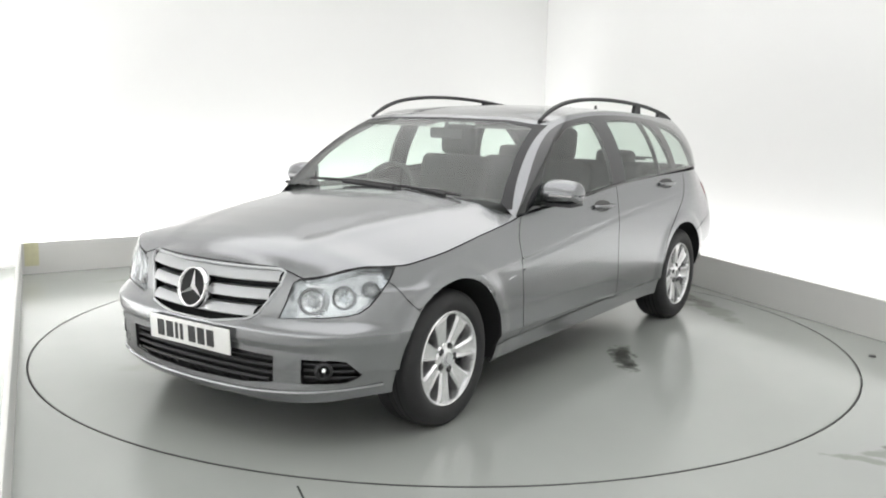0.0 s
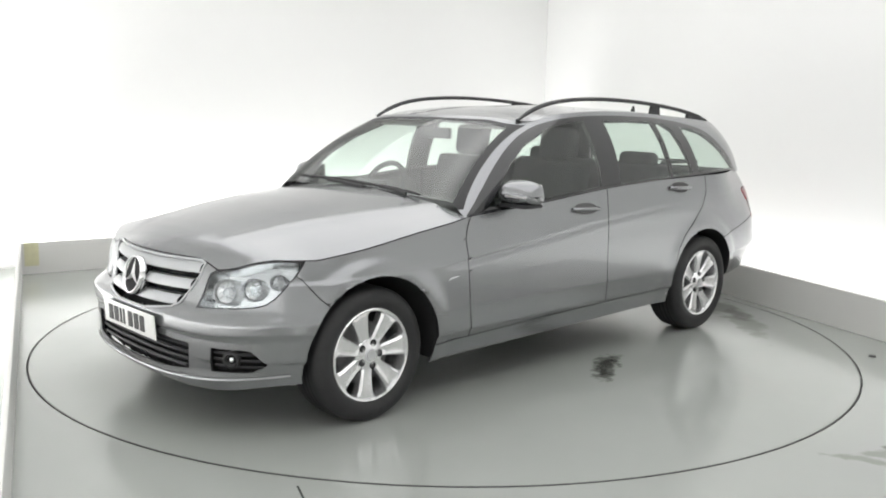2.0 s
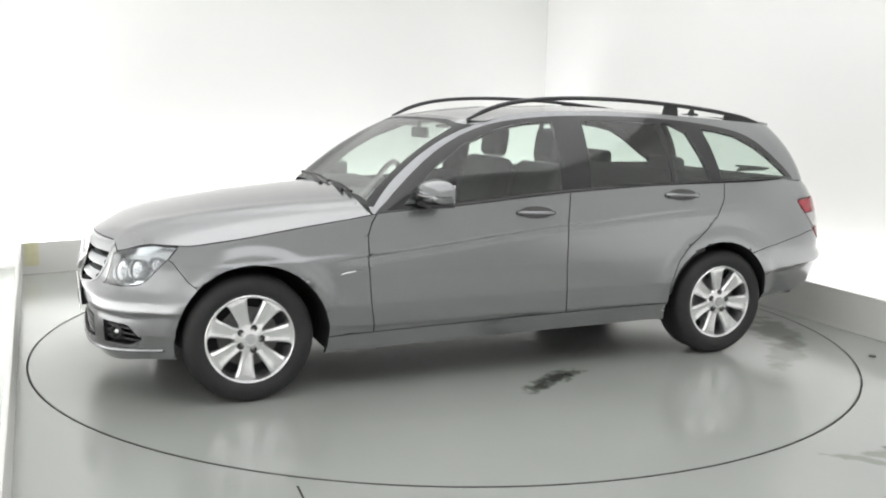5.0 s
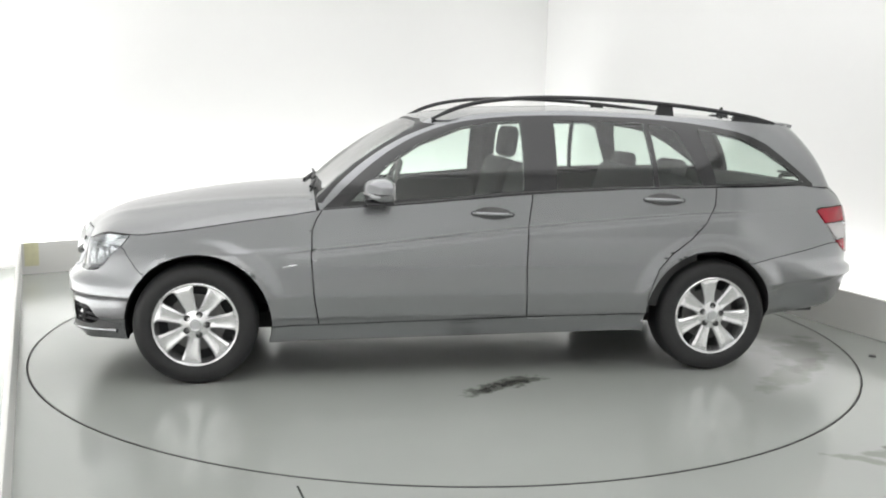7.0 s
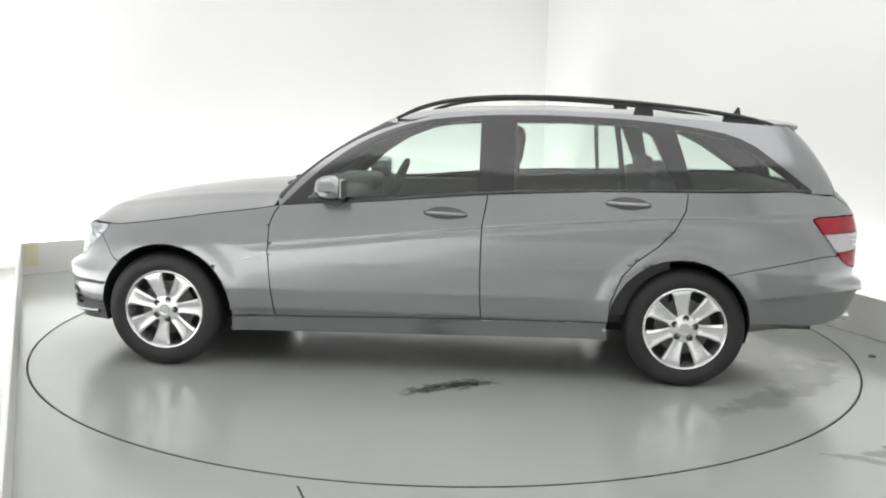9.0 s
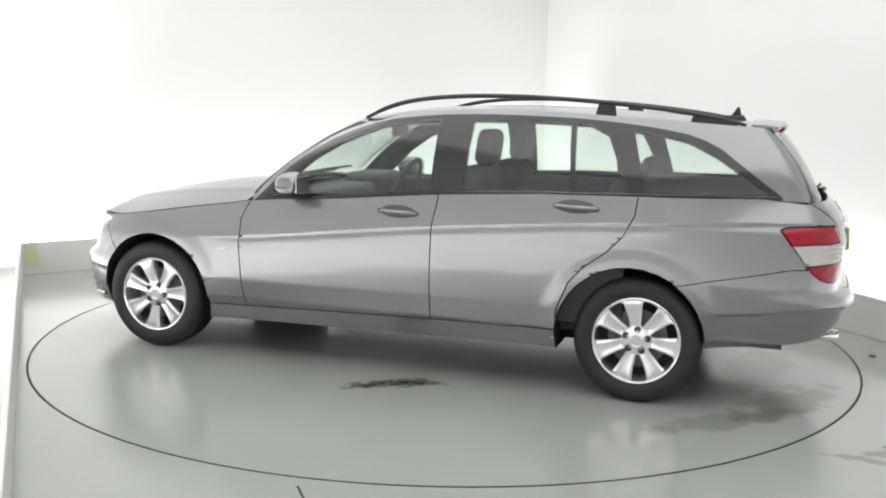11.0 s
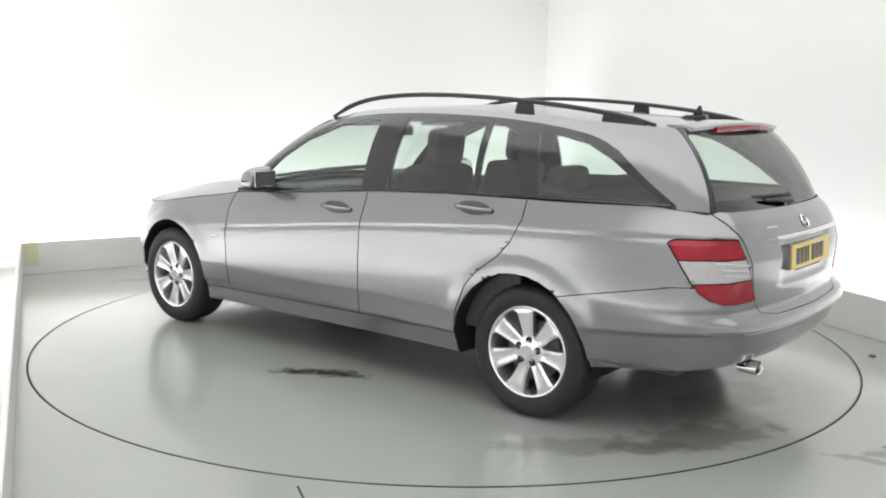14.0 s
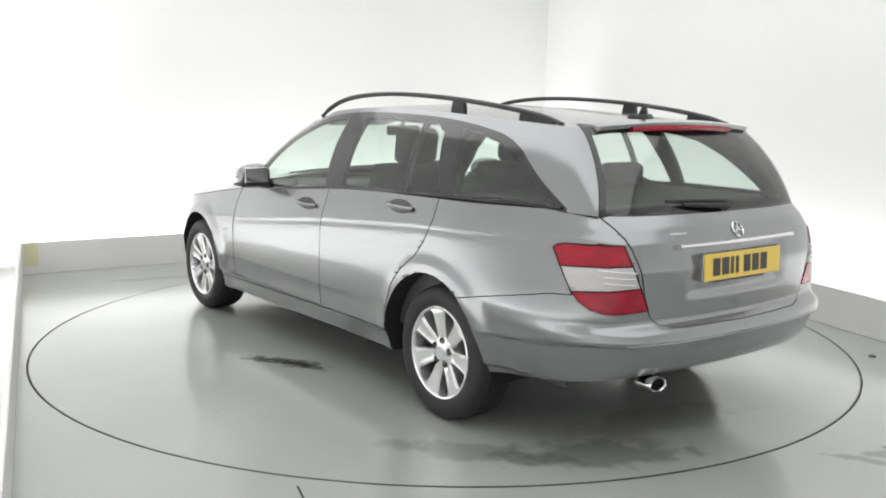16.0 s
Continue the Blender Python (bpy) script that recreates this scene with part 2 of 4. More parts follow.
# ---- room ----
def build_room():
    n = len(PLAN)
    floor_bm = bmesh.new()
    # floor with a round hole for the turntable
    seg = 128
    ring = [floor_bm.verts.new((TABLE_R * math.cos(k * math.tau / seg), TABLE_R * math.sin(k * math.tau / seg), 0)) for k in range(seg)]
    outer = [floor_bm.verts.new((9 * math.cos(k * math.tau / seg), 9 * math.sin(k * math.tau / seg), 0)) for k in range(seg)]
    low = [floor_bm.verts.new((v.co.x, v.co.y, -0.05)) for v in ring]
    for k in range(seg):
        j = (k + 1) % seg
        floor_bm.faces.new((ring[k], outer[k], outer[j], ring[j]))
        floor_bm.faces.new((low[k], ring[k], ring[j], low[j]))
    floor = part("floor", floor_bm, FIXED, smooth=False)
    tagged(floor, "glossy grey painted concrete studio floor", "floor", kind="structure")
    pit = part("turntable_pit", slab_bm([(2.6 * math.cos(k * math.tau / 64), 2.6 * math.sin(k * math.tau / 64)) for k in range(64)], "z", -0.12, -0.052), SLOT, smooth=False)
    tagged(pit, "dark pit under the turntable gap", "floor", kind="structure")
    # the front wall is unseen, added behind the camera to close the room
    names = ("wall_left", "wall_back", "wall_right", "wall_front_unseen")
    for i in range(n):
        a, b = PLAN[i], PLAN[(i + 1) % n]
        d = (b - a).normalized()
        nrm = Vector((-d.y, d.x))
        length = (b - a).length
        ang = math.degrees(math.atan2(d.y, d.x))
        ext = 0.7
        wall = part(names[i], box_bm(-ext, length + ext, GAP, GAP + 0.15, -0.02, ROOM_H), WALL, smooth=False)
        wall.matrix_world = pose(a.x, a.y, 0, 0, 0, ang)
        tagged(wall, "plain white painted studio wall", "wall", kind="structure")
        board = part("plinth_board", box_bm(-0.02 if i else 0.0, length + 0.02, 0, 0.022, 0, PLINTH_H, 0.004), PLINTH, smooth=False)
        board.matrix_world = pose(a.x, a.y, 0, 0, 0, ang)
        tagged(board, "low off-white plinth board along the foot of the wall", "plinth", kind="structure")
    # unseen ceiling, added to keep the bounced light in
    ceiling = part("ceiling", slab_bm([(-7, -8), (8, -8), (8, 7), (-7, 7)], "z", ROOM_H, ROOM_H + 0.1), WALL, smooth=False)
    tagged(ceiling, "plain white painted ceiling, unseen, added to close the room", "ceiling", kind="structure")
    # yellowed strip of tape at the end of the back plinth
    d = (BACK_RIGHT - LEFT_BACK).normalized()
    ang = math.degrees(math.atan2(d.y, d.x))
    tape = part("tape_strip", box_bm(0.02, 0.13, -0.003, 0.0, 0.07, PLINTH_H - 0.004, 0.001), TAPE, smooth=False)
    tape.matrix_world = pose(LEFT_BACK.x, LEFT_BACK.y, 0, 0, 0, ang)
    tagged(tape, "yellowed strip of tape stuck on the plinth board", "tape")
    # floor bolt beside the turntable
    stud = part("floor_bolt", lathe_bm([(0.001, 0.012), (0.016, 0.011), (0.02, 0.004), (0.022, 0.0), (0.001, 0.0)], 20), STEEL)
    stud.matrix_world = pose(2.54, -0.45, 0, 90, 0, 0)
    tagged(stud, "small dark steel bolt head in the floor", "bolt")
    # shallow saw cut in the floor outside the ring
    cut = part("floor_joint", slab_bm([(-0.545, -2.468), (-0.537, -2.466), (-0.43, -2.76), (-0.44, -2.76)], "z", 0.0, 0.0012), SLOT, smooth=False)
    tagged(cut, "thin dark joint in the floor paint", "joint", kind="structure")
TABLE_R = 2.452


def build_turntable():
    table = new("turntable")
    tagged(table, "round grey painted turntable set flush in the floor", "turntable")
    seg = 128
    r = TABLE_R - 0.011
    deck = slab_bm([(r * math.cos(k * math.tau / seg), r * math.sin(k * math.tau / seg)) for k in range(seg)], "z", -0.04, 0.0)
    part("deck", deck, DECK, table, "grey painted deck plate", smooth=False)
    # added dark ring: the shade of the gap put into its colour
    rim = lathe_bm([(r, -0.03), (r + 0.004, -0.03), (r + 0.004, 0.0004), (r - 0.002, 0.0010), (r - 0.003, 0.0006)], 160)
    part("gap_shade_ring", moved(rim, Matrix.Rotation(math.radians(90), 4, "X")), STEEL, table, "thin dark ring that widens the dark line of the gap", smooth=False)
    return table


# ---- car body: half shell, front to +x, left side at +y ----
OUTLINE = spline([(2.105, 0), (2.10, 0.2), (2.083, 0.38), (2.05, 0.53), (2.0, 0.645), (1.925, 0.74), (1.85, 0.80), (1.76, 0.842), (1.64, 0.873), (1.40, 0.892),
                  (1.1, 0.897), (0.75, 0.894), (0.0, 0.892), (-0.6, 0.892), (-1.1, 0.897), (-1.45, 0.902), (-1.8, 0.89), (-2.05, 0.85), (-2.2, 0.785),
                  (-2.305, 0.685), (-2.358, 0.53), (-2.388, 0.29), (-2.40, 0)], 210)
N_OUT = len(OUTLINE)
TANG = np.gradient(OUTLINE, axis=0)
NORM = np.stack([-TANG[:, 1], TANG[:, 0]], 1)
NORM = -NORM / np.linalg.norm(NORM, axis=1)[:, None]
if NORM[N_OUT // 2, 1] < 0:
    NORM = -NORM
NORM[0], NORM[-1] = (1, 0), (-1, 0)
# height of the shoulder (bonnet seam, waistline) and of the lower edge, by x
TOP_X = [2.105, 2.083, 2.06, 2.045, 2.0, 1.96, 1.925, 1.85, 1.76, 1.65, 1.40, 1.125, 0.861, 0.744, 0.244, -0.05, -0.357, -0.784, -1.377, -1.96, -2.2, -2.41]
TOP_Z = [0.748, 0.745, 0.722, 0.708, 0.724, 0.740, 0.753, 0.768, 0.765, 0.762, 0.795, 0.837, 0.872, 0.893, 0.930, 0.958, 0.984, 1.004, 1.017, 1.022, 1.012, 1.004]
BOT_X = [2.105, 2.0, 1.9, 1.75, 1.0, -1.0, -1.62, -1.8, -2.0, -2.2, -2.41]
BOT_Z = [0.180, 0.20, 0.222, 0.230, 0.205, 0.235, 0.288, 0.305, 0.325, 0.350, 0.372]
CREASE_X, CREASE_Z = [1.6, 0.79, 0.385, -0.051, -0.342, -0.78, -1.22, -1.929, -2.4], [0.66, 0.693, 0.734, 0.784, 0.812, 0.848, 0.882, 0.907, 0.91]


def by(x, xs, zs):
    return float(np.interp(-x, [-v for v in xs], zs))


def inset(x, y, nx, ny, z):
    low = 0.035 * (y / 0.7) ** 2
    front = np.interp(z, [0.17, 0.19 + low, 0.218 + low, 0.232 + low, 0.27 + low, 0.40, 0.428, 0.444, 0.50, 0.54, 0.60, 0.65, 0.70, 0.76], [0.07, 0.05, 0.036, 0.010, 0.014, 0.012, 0.012, 0.002, 0.0, 0.020, 0.035, 0.045, 0.055, 0.085])
    front += 0.055 * min(1.0, (y / 0.41) ** 2) * smoothstep(0.50, 0.56, z)
    rear = np.interp(z, [0.34, 0.38, 0.41, 0.48, 0.503, 0.516, 0.556, 0.59, 0.80, 0.90, 0.96, 1.01], [0.12, 0.078, 0.058, 0.034, 0.028, 0.0, 0.012, 0.066, 0.052, 0.074, 0.11, 0.165])
    rear += 0.012 * smoothstep(0.335, 0.285, abs(y)) * smoothstep(0.668, 0.700, z) * smoothstep(0.886, 0.876, z)
    zc = by(x, CREASE_X, CREASE_Z)
    side = np.interp(z, [0.19, 0.22, 0.29, 0.325, 0.34, 0.45, 0.6, 0.75], [0.075, 0.052, 0.034, 0.022, 0.006, -0.002, 0.0, 0.004])
    sharp = smoothstep(0.98, 0.78, x)
    side += 0.004 * smoothstep(zc - 0.004, zc + 0.02, z) + 0.24 * max(0.0, z - zc)
    side += 0.0065 * math.exp(-((z - zc + 0.011) / 0.0155) ** 2) * sharp
    side += 0.17 * smoothstep(0.55, 1.06, z) ** 1.2 * smoothstep(-1.45, -2.1, x) * 0.74
    if x < -1.6:
        zs = 0.512 - 0.085 * (x + 2.2)
        side += 0.08 * max(0.0, 0.62 - z) * smoothstep(-1.5, -1.8, x)
        side += (0.016 * smoothstep(zs + 0.007, zs - 0.007, z) + 0.14 * max(0.0, zs - z)) * smoothstep(-1.64, -1.76, x)
    if x > 1.6:
        side += 0.008 * smoothstep(0.457, 0.441, z) * smoothstep(1.66, 1.76, x)
    if x > 1.4:
        side += 0.10 * max(0.0, z - 0.5) * smoothstep(1.4, 1.75, x)
    for wx in (1.365, -1.345):
        r = math.hypot(x - wx, z - 0.31)
        side -= 0.012 * smoothstep(0.46, 0.40, r)
    w = nx * nx
    end = front if nx > 0 else rear
    return side * (1 - w) + end * w


SKIN, LOWER = [], []


def half_shell(rows=78):
    bm = bmesh.new()
    grid = []
    for i in range(N_OUT):
        x, y = OUTLINE[i]
        nx, ny = NORM[i]
        z0, z1 = by(x, BOT_X, BOT_Z), by(x, TOP_X, TOP_Z)
        col = []
        for j in range(rows + 1):
            z = z0 + (z1 - z0) * j / rows
            d = inset(x, y, nx, ny, z)
            col.append(bm.verts.new((x - nx * d, max(0.0, y - ny * d) if 0 < i < N_OUT - 1 else 0.0, z)))
        grid.append(col)
    for i in range(N_OUT - 1):
        for j in range(rows):
            bm.faces.new((grid[i][j], grid[i + 1][j], grid[i + 1][j + 1], grid[i][j + 1]))
    bmesh.ops.recalc_face_normals(bm, faces=bm.faces[:])
    if sum(f.normal.y for f in bm.faces) < 0:
        bmesh.ops.reverse_faces(bm, faces=bm.faces[:])
    top = [c[-1].co.copy() for c in grid]
    bm.normal_update()
    SKIN[:] = LOWER[:] = [BVHTree.FromBMesh(bm)]
    return bm, top


def lower_normal(p):
    """The smooth outward direction of the lower body next to p."""
    n = LOWER[0].find_nearest(Vector((p.x, abs(p.y), p.z)))[1]
    return Vector((n.x, n.y if p.y >= 0 else -n.y, n.z))


def inside(p, poly):
    hit, n = False, len(poly)
    for i in range(n):
        a, b = poly[i], poly[(i + 1) % n]
        if (a[1] > p[1]) != (b[1] > p[1]) and p[0] < (b[0] - a[0]) * (p[1] - a[1]) / (b[1] - a[1]) + a[0]:
            hit = not hit
    return hit


class Cutter:
    """Cuts a shell along outlines seen from a direction, and says which faces lie in an outline."""

    def __init__(self, bm):
        self.bm = bm

    @staticmethod
    def flat(view):
        v = Vector(view).normalized()
        h = Vector((0, 0, 1)).cross(v).normalized()
        return h, v

    def cut(self, pts, view, where, closed=True):
        h, v = self.flat(view)
        n = len(pts)
        for i in range(n if closed else n - 1):
            a, b = Vector(pts[i]), Vector(pts[(i + 1) % n])
            seg = b - a
            seg -= v * seg.dot(v)
            length = seg.length
            if length < 1e-4:
                continue
            seg /= length
            no = seg.cross(v)
            faces = []
            for f in self.bm.faces:
                c = f.calc_center_median()
                if not where(c):
                    continue
                d = c - a
                if abs(d.dot(no)) < 0.045 and -0.03 < d.dot(seg) < length + 0.03:
                    faces.append(f)
            if faces:
                geom = list({x for f in faces for x in (*f.verts, *f.edges)}) + faces
                bmesh.ops.bisect_plane(self.bm, geom=geom, dist=0.0004, plane_co=a, plane_no=no)

    def pick(self, faces, pts, view, where):
        h, v = self.flat(view)
        poly = [(Vector(p).dot(h), p[2]) for p in pts]
        got = []
        for f in faces:
            c = f.calc_center_median()
            if where(c) and inside((c.dot(h), c.z), poly):
                got.append(f)
        return got


def panel_bm(faces, both=False, mirror=False, rim=0.012, gap=0.003, up=None):
    """A panel of its own out of faces of a shell, with turned-in edges. both: joined with its mirror image; mirror: the mirror image alone."""
    bm = bmesh.new()
    for sign in ((1, -1) if both else ((-1,) if mirror else (1,))):
        vm = {}
        for f in faces:
            for v in f.verts:
                if v not in vm:
                    vm[v] = bm.verts.new((v.co.x, v.co.y * sign, v.co.z))
            vs = [vm[v] for v in f.verts]
            try:
                bm.faces.new(vs if sign > 0 else vs[::-1])
            except ValueError:
                pass
    if both:
        bmesh.ops.remove_doubles(bm, verts=[v for v in bm.verts if abs(v.co.y) < 0.002], dist=0.001)
    bm.normal_update()
    edges = [e for e in bm.edges if len(e.link_faces) == 1 and not (both and max(abs(v.co.y) for v in e.verts) < 1e-4)]
    border = {v for e in edges for v in e.verts}
    edge_set = set(edges)
    shift = {}
    for v in border:
        d = Vector()
        for e in v.link_edges:
            if e in edge_set:
                f = e.link_faces[0]
                a, b = e.verts
                along = (b.co - a.co).normalized()
                ins = f.normal.cross(along)
                if ins.dot(f.calc_center_median() - a.co) < 0:
                    ins = -ins
                d += ins * max(e.calc_length(), 1e-4)
        if d.length > 1e-6:
            shift[v] = d.normalized() * gap
    for v, d in shift.items():
        v.co += d
    if rim:
        normals = {}
        for v in border:
            way = v.normal.copy() if up is None else Vector(up)
            if SKIN:
                _, near, _, _ = SKIN[0].find_nearest(Vector((v.co.x, abs(v.co.y), v.co.z)))
                if near is not None:
                    way = Vector((near.x, near.y if v.co.y >= 0 else -near.y, near.z))
            normals[tuple(round(c, 6) for c in v.co)] = way
        made = bmesh.ops.extrude_edge_only(bm, edges=edges)["geom"]
        for v in (g for g in made if isinstance(g, bmesh.types.BMVert)):
            v.co -= normals.get(tuple(round(c, 6) for c in v.co), Vector((0, 0, 0))) * rim
        for e in edges:
            if e.is_valid:
                e.smooth = False
        # second slot, dark on painted panels: seam shade put into the edge colour
        for f in (g for g in made if isinstance(g, bmesh.types.BMFace)):
            f.material_index = 1
    return bm


def circle_pts(cx, cz, r, n=40):
    return [(cx + r * math.cos(k * math.tau / n), 0.87, cz + r * math.sin(k * math.tau / n)) for k in range(n)]


SIDE, FRONT, REAR, FDIAG, RDIAG = (0, 1, 0), (1, 0, 0), (-1, 0, 0), (0.8, 0.6, 0), (-0.664, 0.747, 0)


def s3(pts):
    return [(x, 0.87, z) for x, z in pts]


def f3(pts, x=2.1):
    return [(x, y, z) for y, z in pts]


SEAM_A = [(0.744, 0.96), (0.746, 0.89), (0.775, 0.845), (0.797, 0.79), (0.803, 0.654), (0.787, 0.447), (0.765, 0.298), (0.762, 0.25)]
SEAM_B = [(-0.327, 0.25), (-0.326, 0.324), (-0.318, 0.583), (-0.322, 0.819), (-0.345, 0.95), (-0.35, 1.1)]
SEAM_C = [(-0.978, 0.25), (-0.982, 0.338), (-0.989, 0.442), (-1.042, 0.578), (-1.111, 0.659), (-1.225, 0.744), (-1.294, 0.819), (-1.347, 0.923), (-1.367, 1.1)]
GRILLE = [(-0.1, 0.738), (0.395, 0.738), (0.425, 0.728), (0.415, 0.68), (0.335, 0.552), (0.305, 0.532), (0.12, 0.505), (-0.1, 0.50)]
INTAKE = [(-0.1, 0.41), (0.452, 0.395), (0.446, 0.285), (0.30, 0.268), (-0.1, 0.257)]
FOGREC = [(0.575, 0.393), (0.70, 0.394), (0.73, 0.388), (0.768, 0.335), (0.755, 0.318), (0.72, 0.297), (0.57, 0.290)]
HEADLAMP = [(1.977, 0.411, 0.543), (1.959, 0.434, 0.608), (1.941, 0.458, 0.690), (1.885, 0.533, 0.745), (1.801, 0.646, 0.785), (1.73, 0.739, 0.80), (1.691, 0.792, 0.785), (1.689, 0.794, 0.758),
            (1.705, 0.773, 0.70), (1.733, 0.736, 0.639), (1.750, 0.713, 0.608), (1.772, 0.684, 0.583), (1.80, 0.647, 0.570), (1.843, 0.59, 0.562), (1.899, 0.514, 0.554)]
TAILLAMP = [(-2.012, 0.784, 0.878), (-2.025, 0.772, 0.890), (-2.048, 0.751, 0.896), (-2.22, 0.598, 0.901), (-2.253, 0.569, 0.809), (-2.30, 0.528, 0.641), (-2.222, 0.597, 0.633), (-2.17, 0.643, 0.638), (-2.13, 0.678, 0.652), (-2.095, 0.709, 0.683), (-2.07, 0.732, 0.728), (-2.039, 0.759, 0.805)]
TAILCLEAR = [(-2.030, 0.768, 0.812), (-2.28, 0.546, 0.824), (-2.30, 0.528, 0.735), (-2.055, 0.745, 0.718)]
TAILGATE = [(-0.1, 1.2), (0.68, 1.2), (0.652, 1.01), (0.608, 0.90), (0.578, 0.81), (0.535, 0.645), (0.51, 0.605), (0.48, 0.582), (0.40, 0.568), (-0.1, 0.562)]

def build_lower_body(car):
    bm, top = half_shell()
    cu = Cutter(bm)
    jobs = {}
    side = lambda c: c.y > 0.55 and -2.3 < c.x < 2.0
    front = lambda c: c.x > 1.6
    rear = lambda c: c.x < -1.95
    door_f = s3(SEAM_A + SEAM_B)
    door_r = s3(SEAM_B[::-1] + SEAM_C)
    sill = s3([(1.08, 0.1), (1.08, 0.293), (-0.05, 0.319), (-1.06, 0.338), (-1.06, 0.1)])
    fbump = s3([(1.55, 0.0), (1.55, 0.50), (1.66, 0.60), (1.722, 0.685), (1.80, 0.75), (1.84, 1.0), (3, 1.0), (3, 0)])
    rbump = s3([(-1.55, 0), (-1.55, 0.60), (-1.75, 0.643), (-2.05, 0.70), (-2.12, 0.705), (-2.6, 0.705), (-3, 0)])
    regions = [("arch_f", circle_pts(1.365, 0.31, 0.362), SIDE, side), ("arch_r", circle_pts(-1.342, 0.312, 0.362), SIDE, side),
               ("headlamp", HEADLAMP, FDIAG, front), ("grille", f3(GRILLE), FRONT, front), ("intake", f3(INTAKE), FRONT, front), ("fog", f3(FOGREC), FRONT, front),
               ("tail_lamp", TAILLAMP, RDIAG, rear), ("tail_clear", TAILCLEAR, RDIAG, rear), ("tailgate", f3(TAILGATE, -2.3), REAR, lambda c: c.x < -2.05), ("sill", sill, SIDE, side),
               ("front_door", door_f, SIDE, side), ("rear_door", door_r, SIDE, side),
               ("front_bumper", fbump, SIDE, lambda c: c.x > 1.5), ("rear_bumper", rbump, SIDE, lambda c: c.x < -1.5)]
    for name, pts, view, where in regions:
        cu.cut(pts, view, where)
    bmesh.ops.remove_doubles(bm, verts=bm.verts[:], dist=0.0024)
    bmesh.ops.dissolve_degenerate(bm, edges=bm.edges[:], dist=0.0005)
    bm.normal_update()
    left = set(bm.faces)
    got = {}
    for name, pts, view, where in regions:
        if name == "tail_clear":
            got[name] = cu.pick(got["tail_lamp"], pts, view, where)
            continue
        got[name] = cu.pick(left, pts, view, where)
        left -= set(got[name])
    got["front_wing"] = [f for f in left if f.calc_center_median().x > 0.3]
    got["quarter_panel"] = [f for f in left if f.calc_center_median().x <= 0.3]
    for name in ("front_wing", "front_door", "rear_door", "quarter_panel", "sill"):
        for mirror in (False, True):
            jobs[name, mirror] = part(name, panel_bm(got[name], mirror=mirror), [PAINT, DARK], car, sharp=0)
    jobs["front_bumper"] = part("front_bumper", panel_bm(got["front_bumper"], both=True, gap=0.001), [PAINT, DARK], car, sharp=0)
    jobs["rear_bumper"] = part("rear_bumper", panel_bm(got["rear_bumper"], both=True, gap=0.001), [PAINT, DARK], car, sharp=0)
    jobs["tailgate"] = part("tailgate", panel_bm(got["tailgate"], both=True), [PAINT, DARK], car, sharp=0)
    # added dark backing: the shade in the seams and openings as a colour
    keep = [f for n, fs in got.items() if n not in ("arch_f", "arch_r", "tail_clear", "headlamp") for f in fs]
    inner = panel_bm(keep, both=True, rim=0, gap=0)
    inner.normal_update()
    for v in inner.verts:
        deep = 0.014
        if v.co.x > 1.75 and v.co.z < 0.75:
            deep = 0.055
        v.co -= lower_normal(v.co) * deep
    part("dark_backing", inner, DARK, car, "added dark backing for the shade in seams and openings")
    return bm, got, top, jobs


# ---- bonnet ----
def top_at(top, x):
    xs = [p.x for p in top]
    ys = [p.y for p in top]
    zs = [p.z for p in top]
    order = np.argsort(xs)
    return float(np.interp(x, np.array(xs)[order], np.array(ys)[order])), float(np.interp(x, np.array(xs)[order], np.array(zs)[order]))


BON_X, BON_Z = [2.04, 2.0, 1.93, 1.86, 1.77, 1.6, 1.45, 1.25, 1.0, 0.78], [0.750, 0.774, 0.809, 0.836, 0.860, 0.894, 0.920, 0.947, 0.972, 0.985]


def build_bonnet(car, top):
    SKIN.clear()
    edge = [p for p in top if p.x > 0.762]
    n, m = len(edge), 22
    bm = bmesh.new()
    rows = []
    x0, x1 = edge[0].x, 0.785
    for k, e in enumerate(edge):
        xc = x0 + (x1 - x0) * (k / (n - 1)) ** 1.0
        row = []
        for j in range(m + 1):
            eta = 1 - j / m
            x = e.x + (xc - e.x) * (1 - eta ** 1.5)
            y = e.y * eta
            ye, ze = top_at(top, x)
            zc = by(x, BON_X, BON_Z)
            q = min(1.0, abs(y) / max(ye, 1e-4)) if ye > 1e-4 else 1.0
            z = zc + (ze - zc) * q ** 2.1
            yr = 0.36 + 0.20 * (2.05 - x)
            z += 0.007 * math.exp(-((y - yr) / 0.05) ** 2) * smoothstep(2.02, 1.7, x) * (1 - q ** 6)
            row.append(bm.verts.new((x, y, z if j else e.z)))
        rows.append(row)
    for k in range(n - 1):
        for j in range(m):
            vs = [rows[k][j], rows[k + 1][j], rows[k + 1][j + 1], rows[k][j + 1]]
            if (vs[0].co - vs[3].co).length < 1e-6:
                vs = vs[:3]
            try:
                bm.faces.new(vs)
            except ValueError:
                pass
    bmesh.ops.remove_doubles(bm, verts=bm.verts[:], dist=0.0004)
    bmesh.ops.recalc_face_normals(bm, faces=bm.faces[:])
    if sum(f.normal.z for f in bm.faces) < 0:
        bmesh.ops.reverse_faces(bm, faces=bm.faces[:])
    bon = panel_bm(bm.faces[:], both=True, up=(0, 0, 1), gap=0.005)
    bm.free()
    part("bonnet", bon, [PAINT, DARK], car, sharp=0)


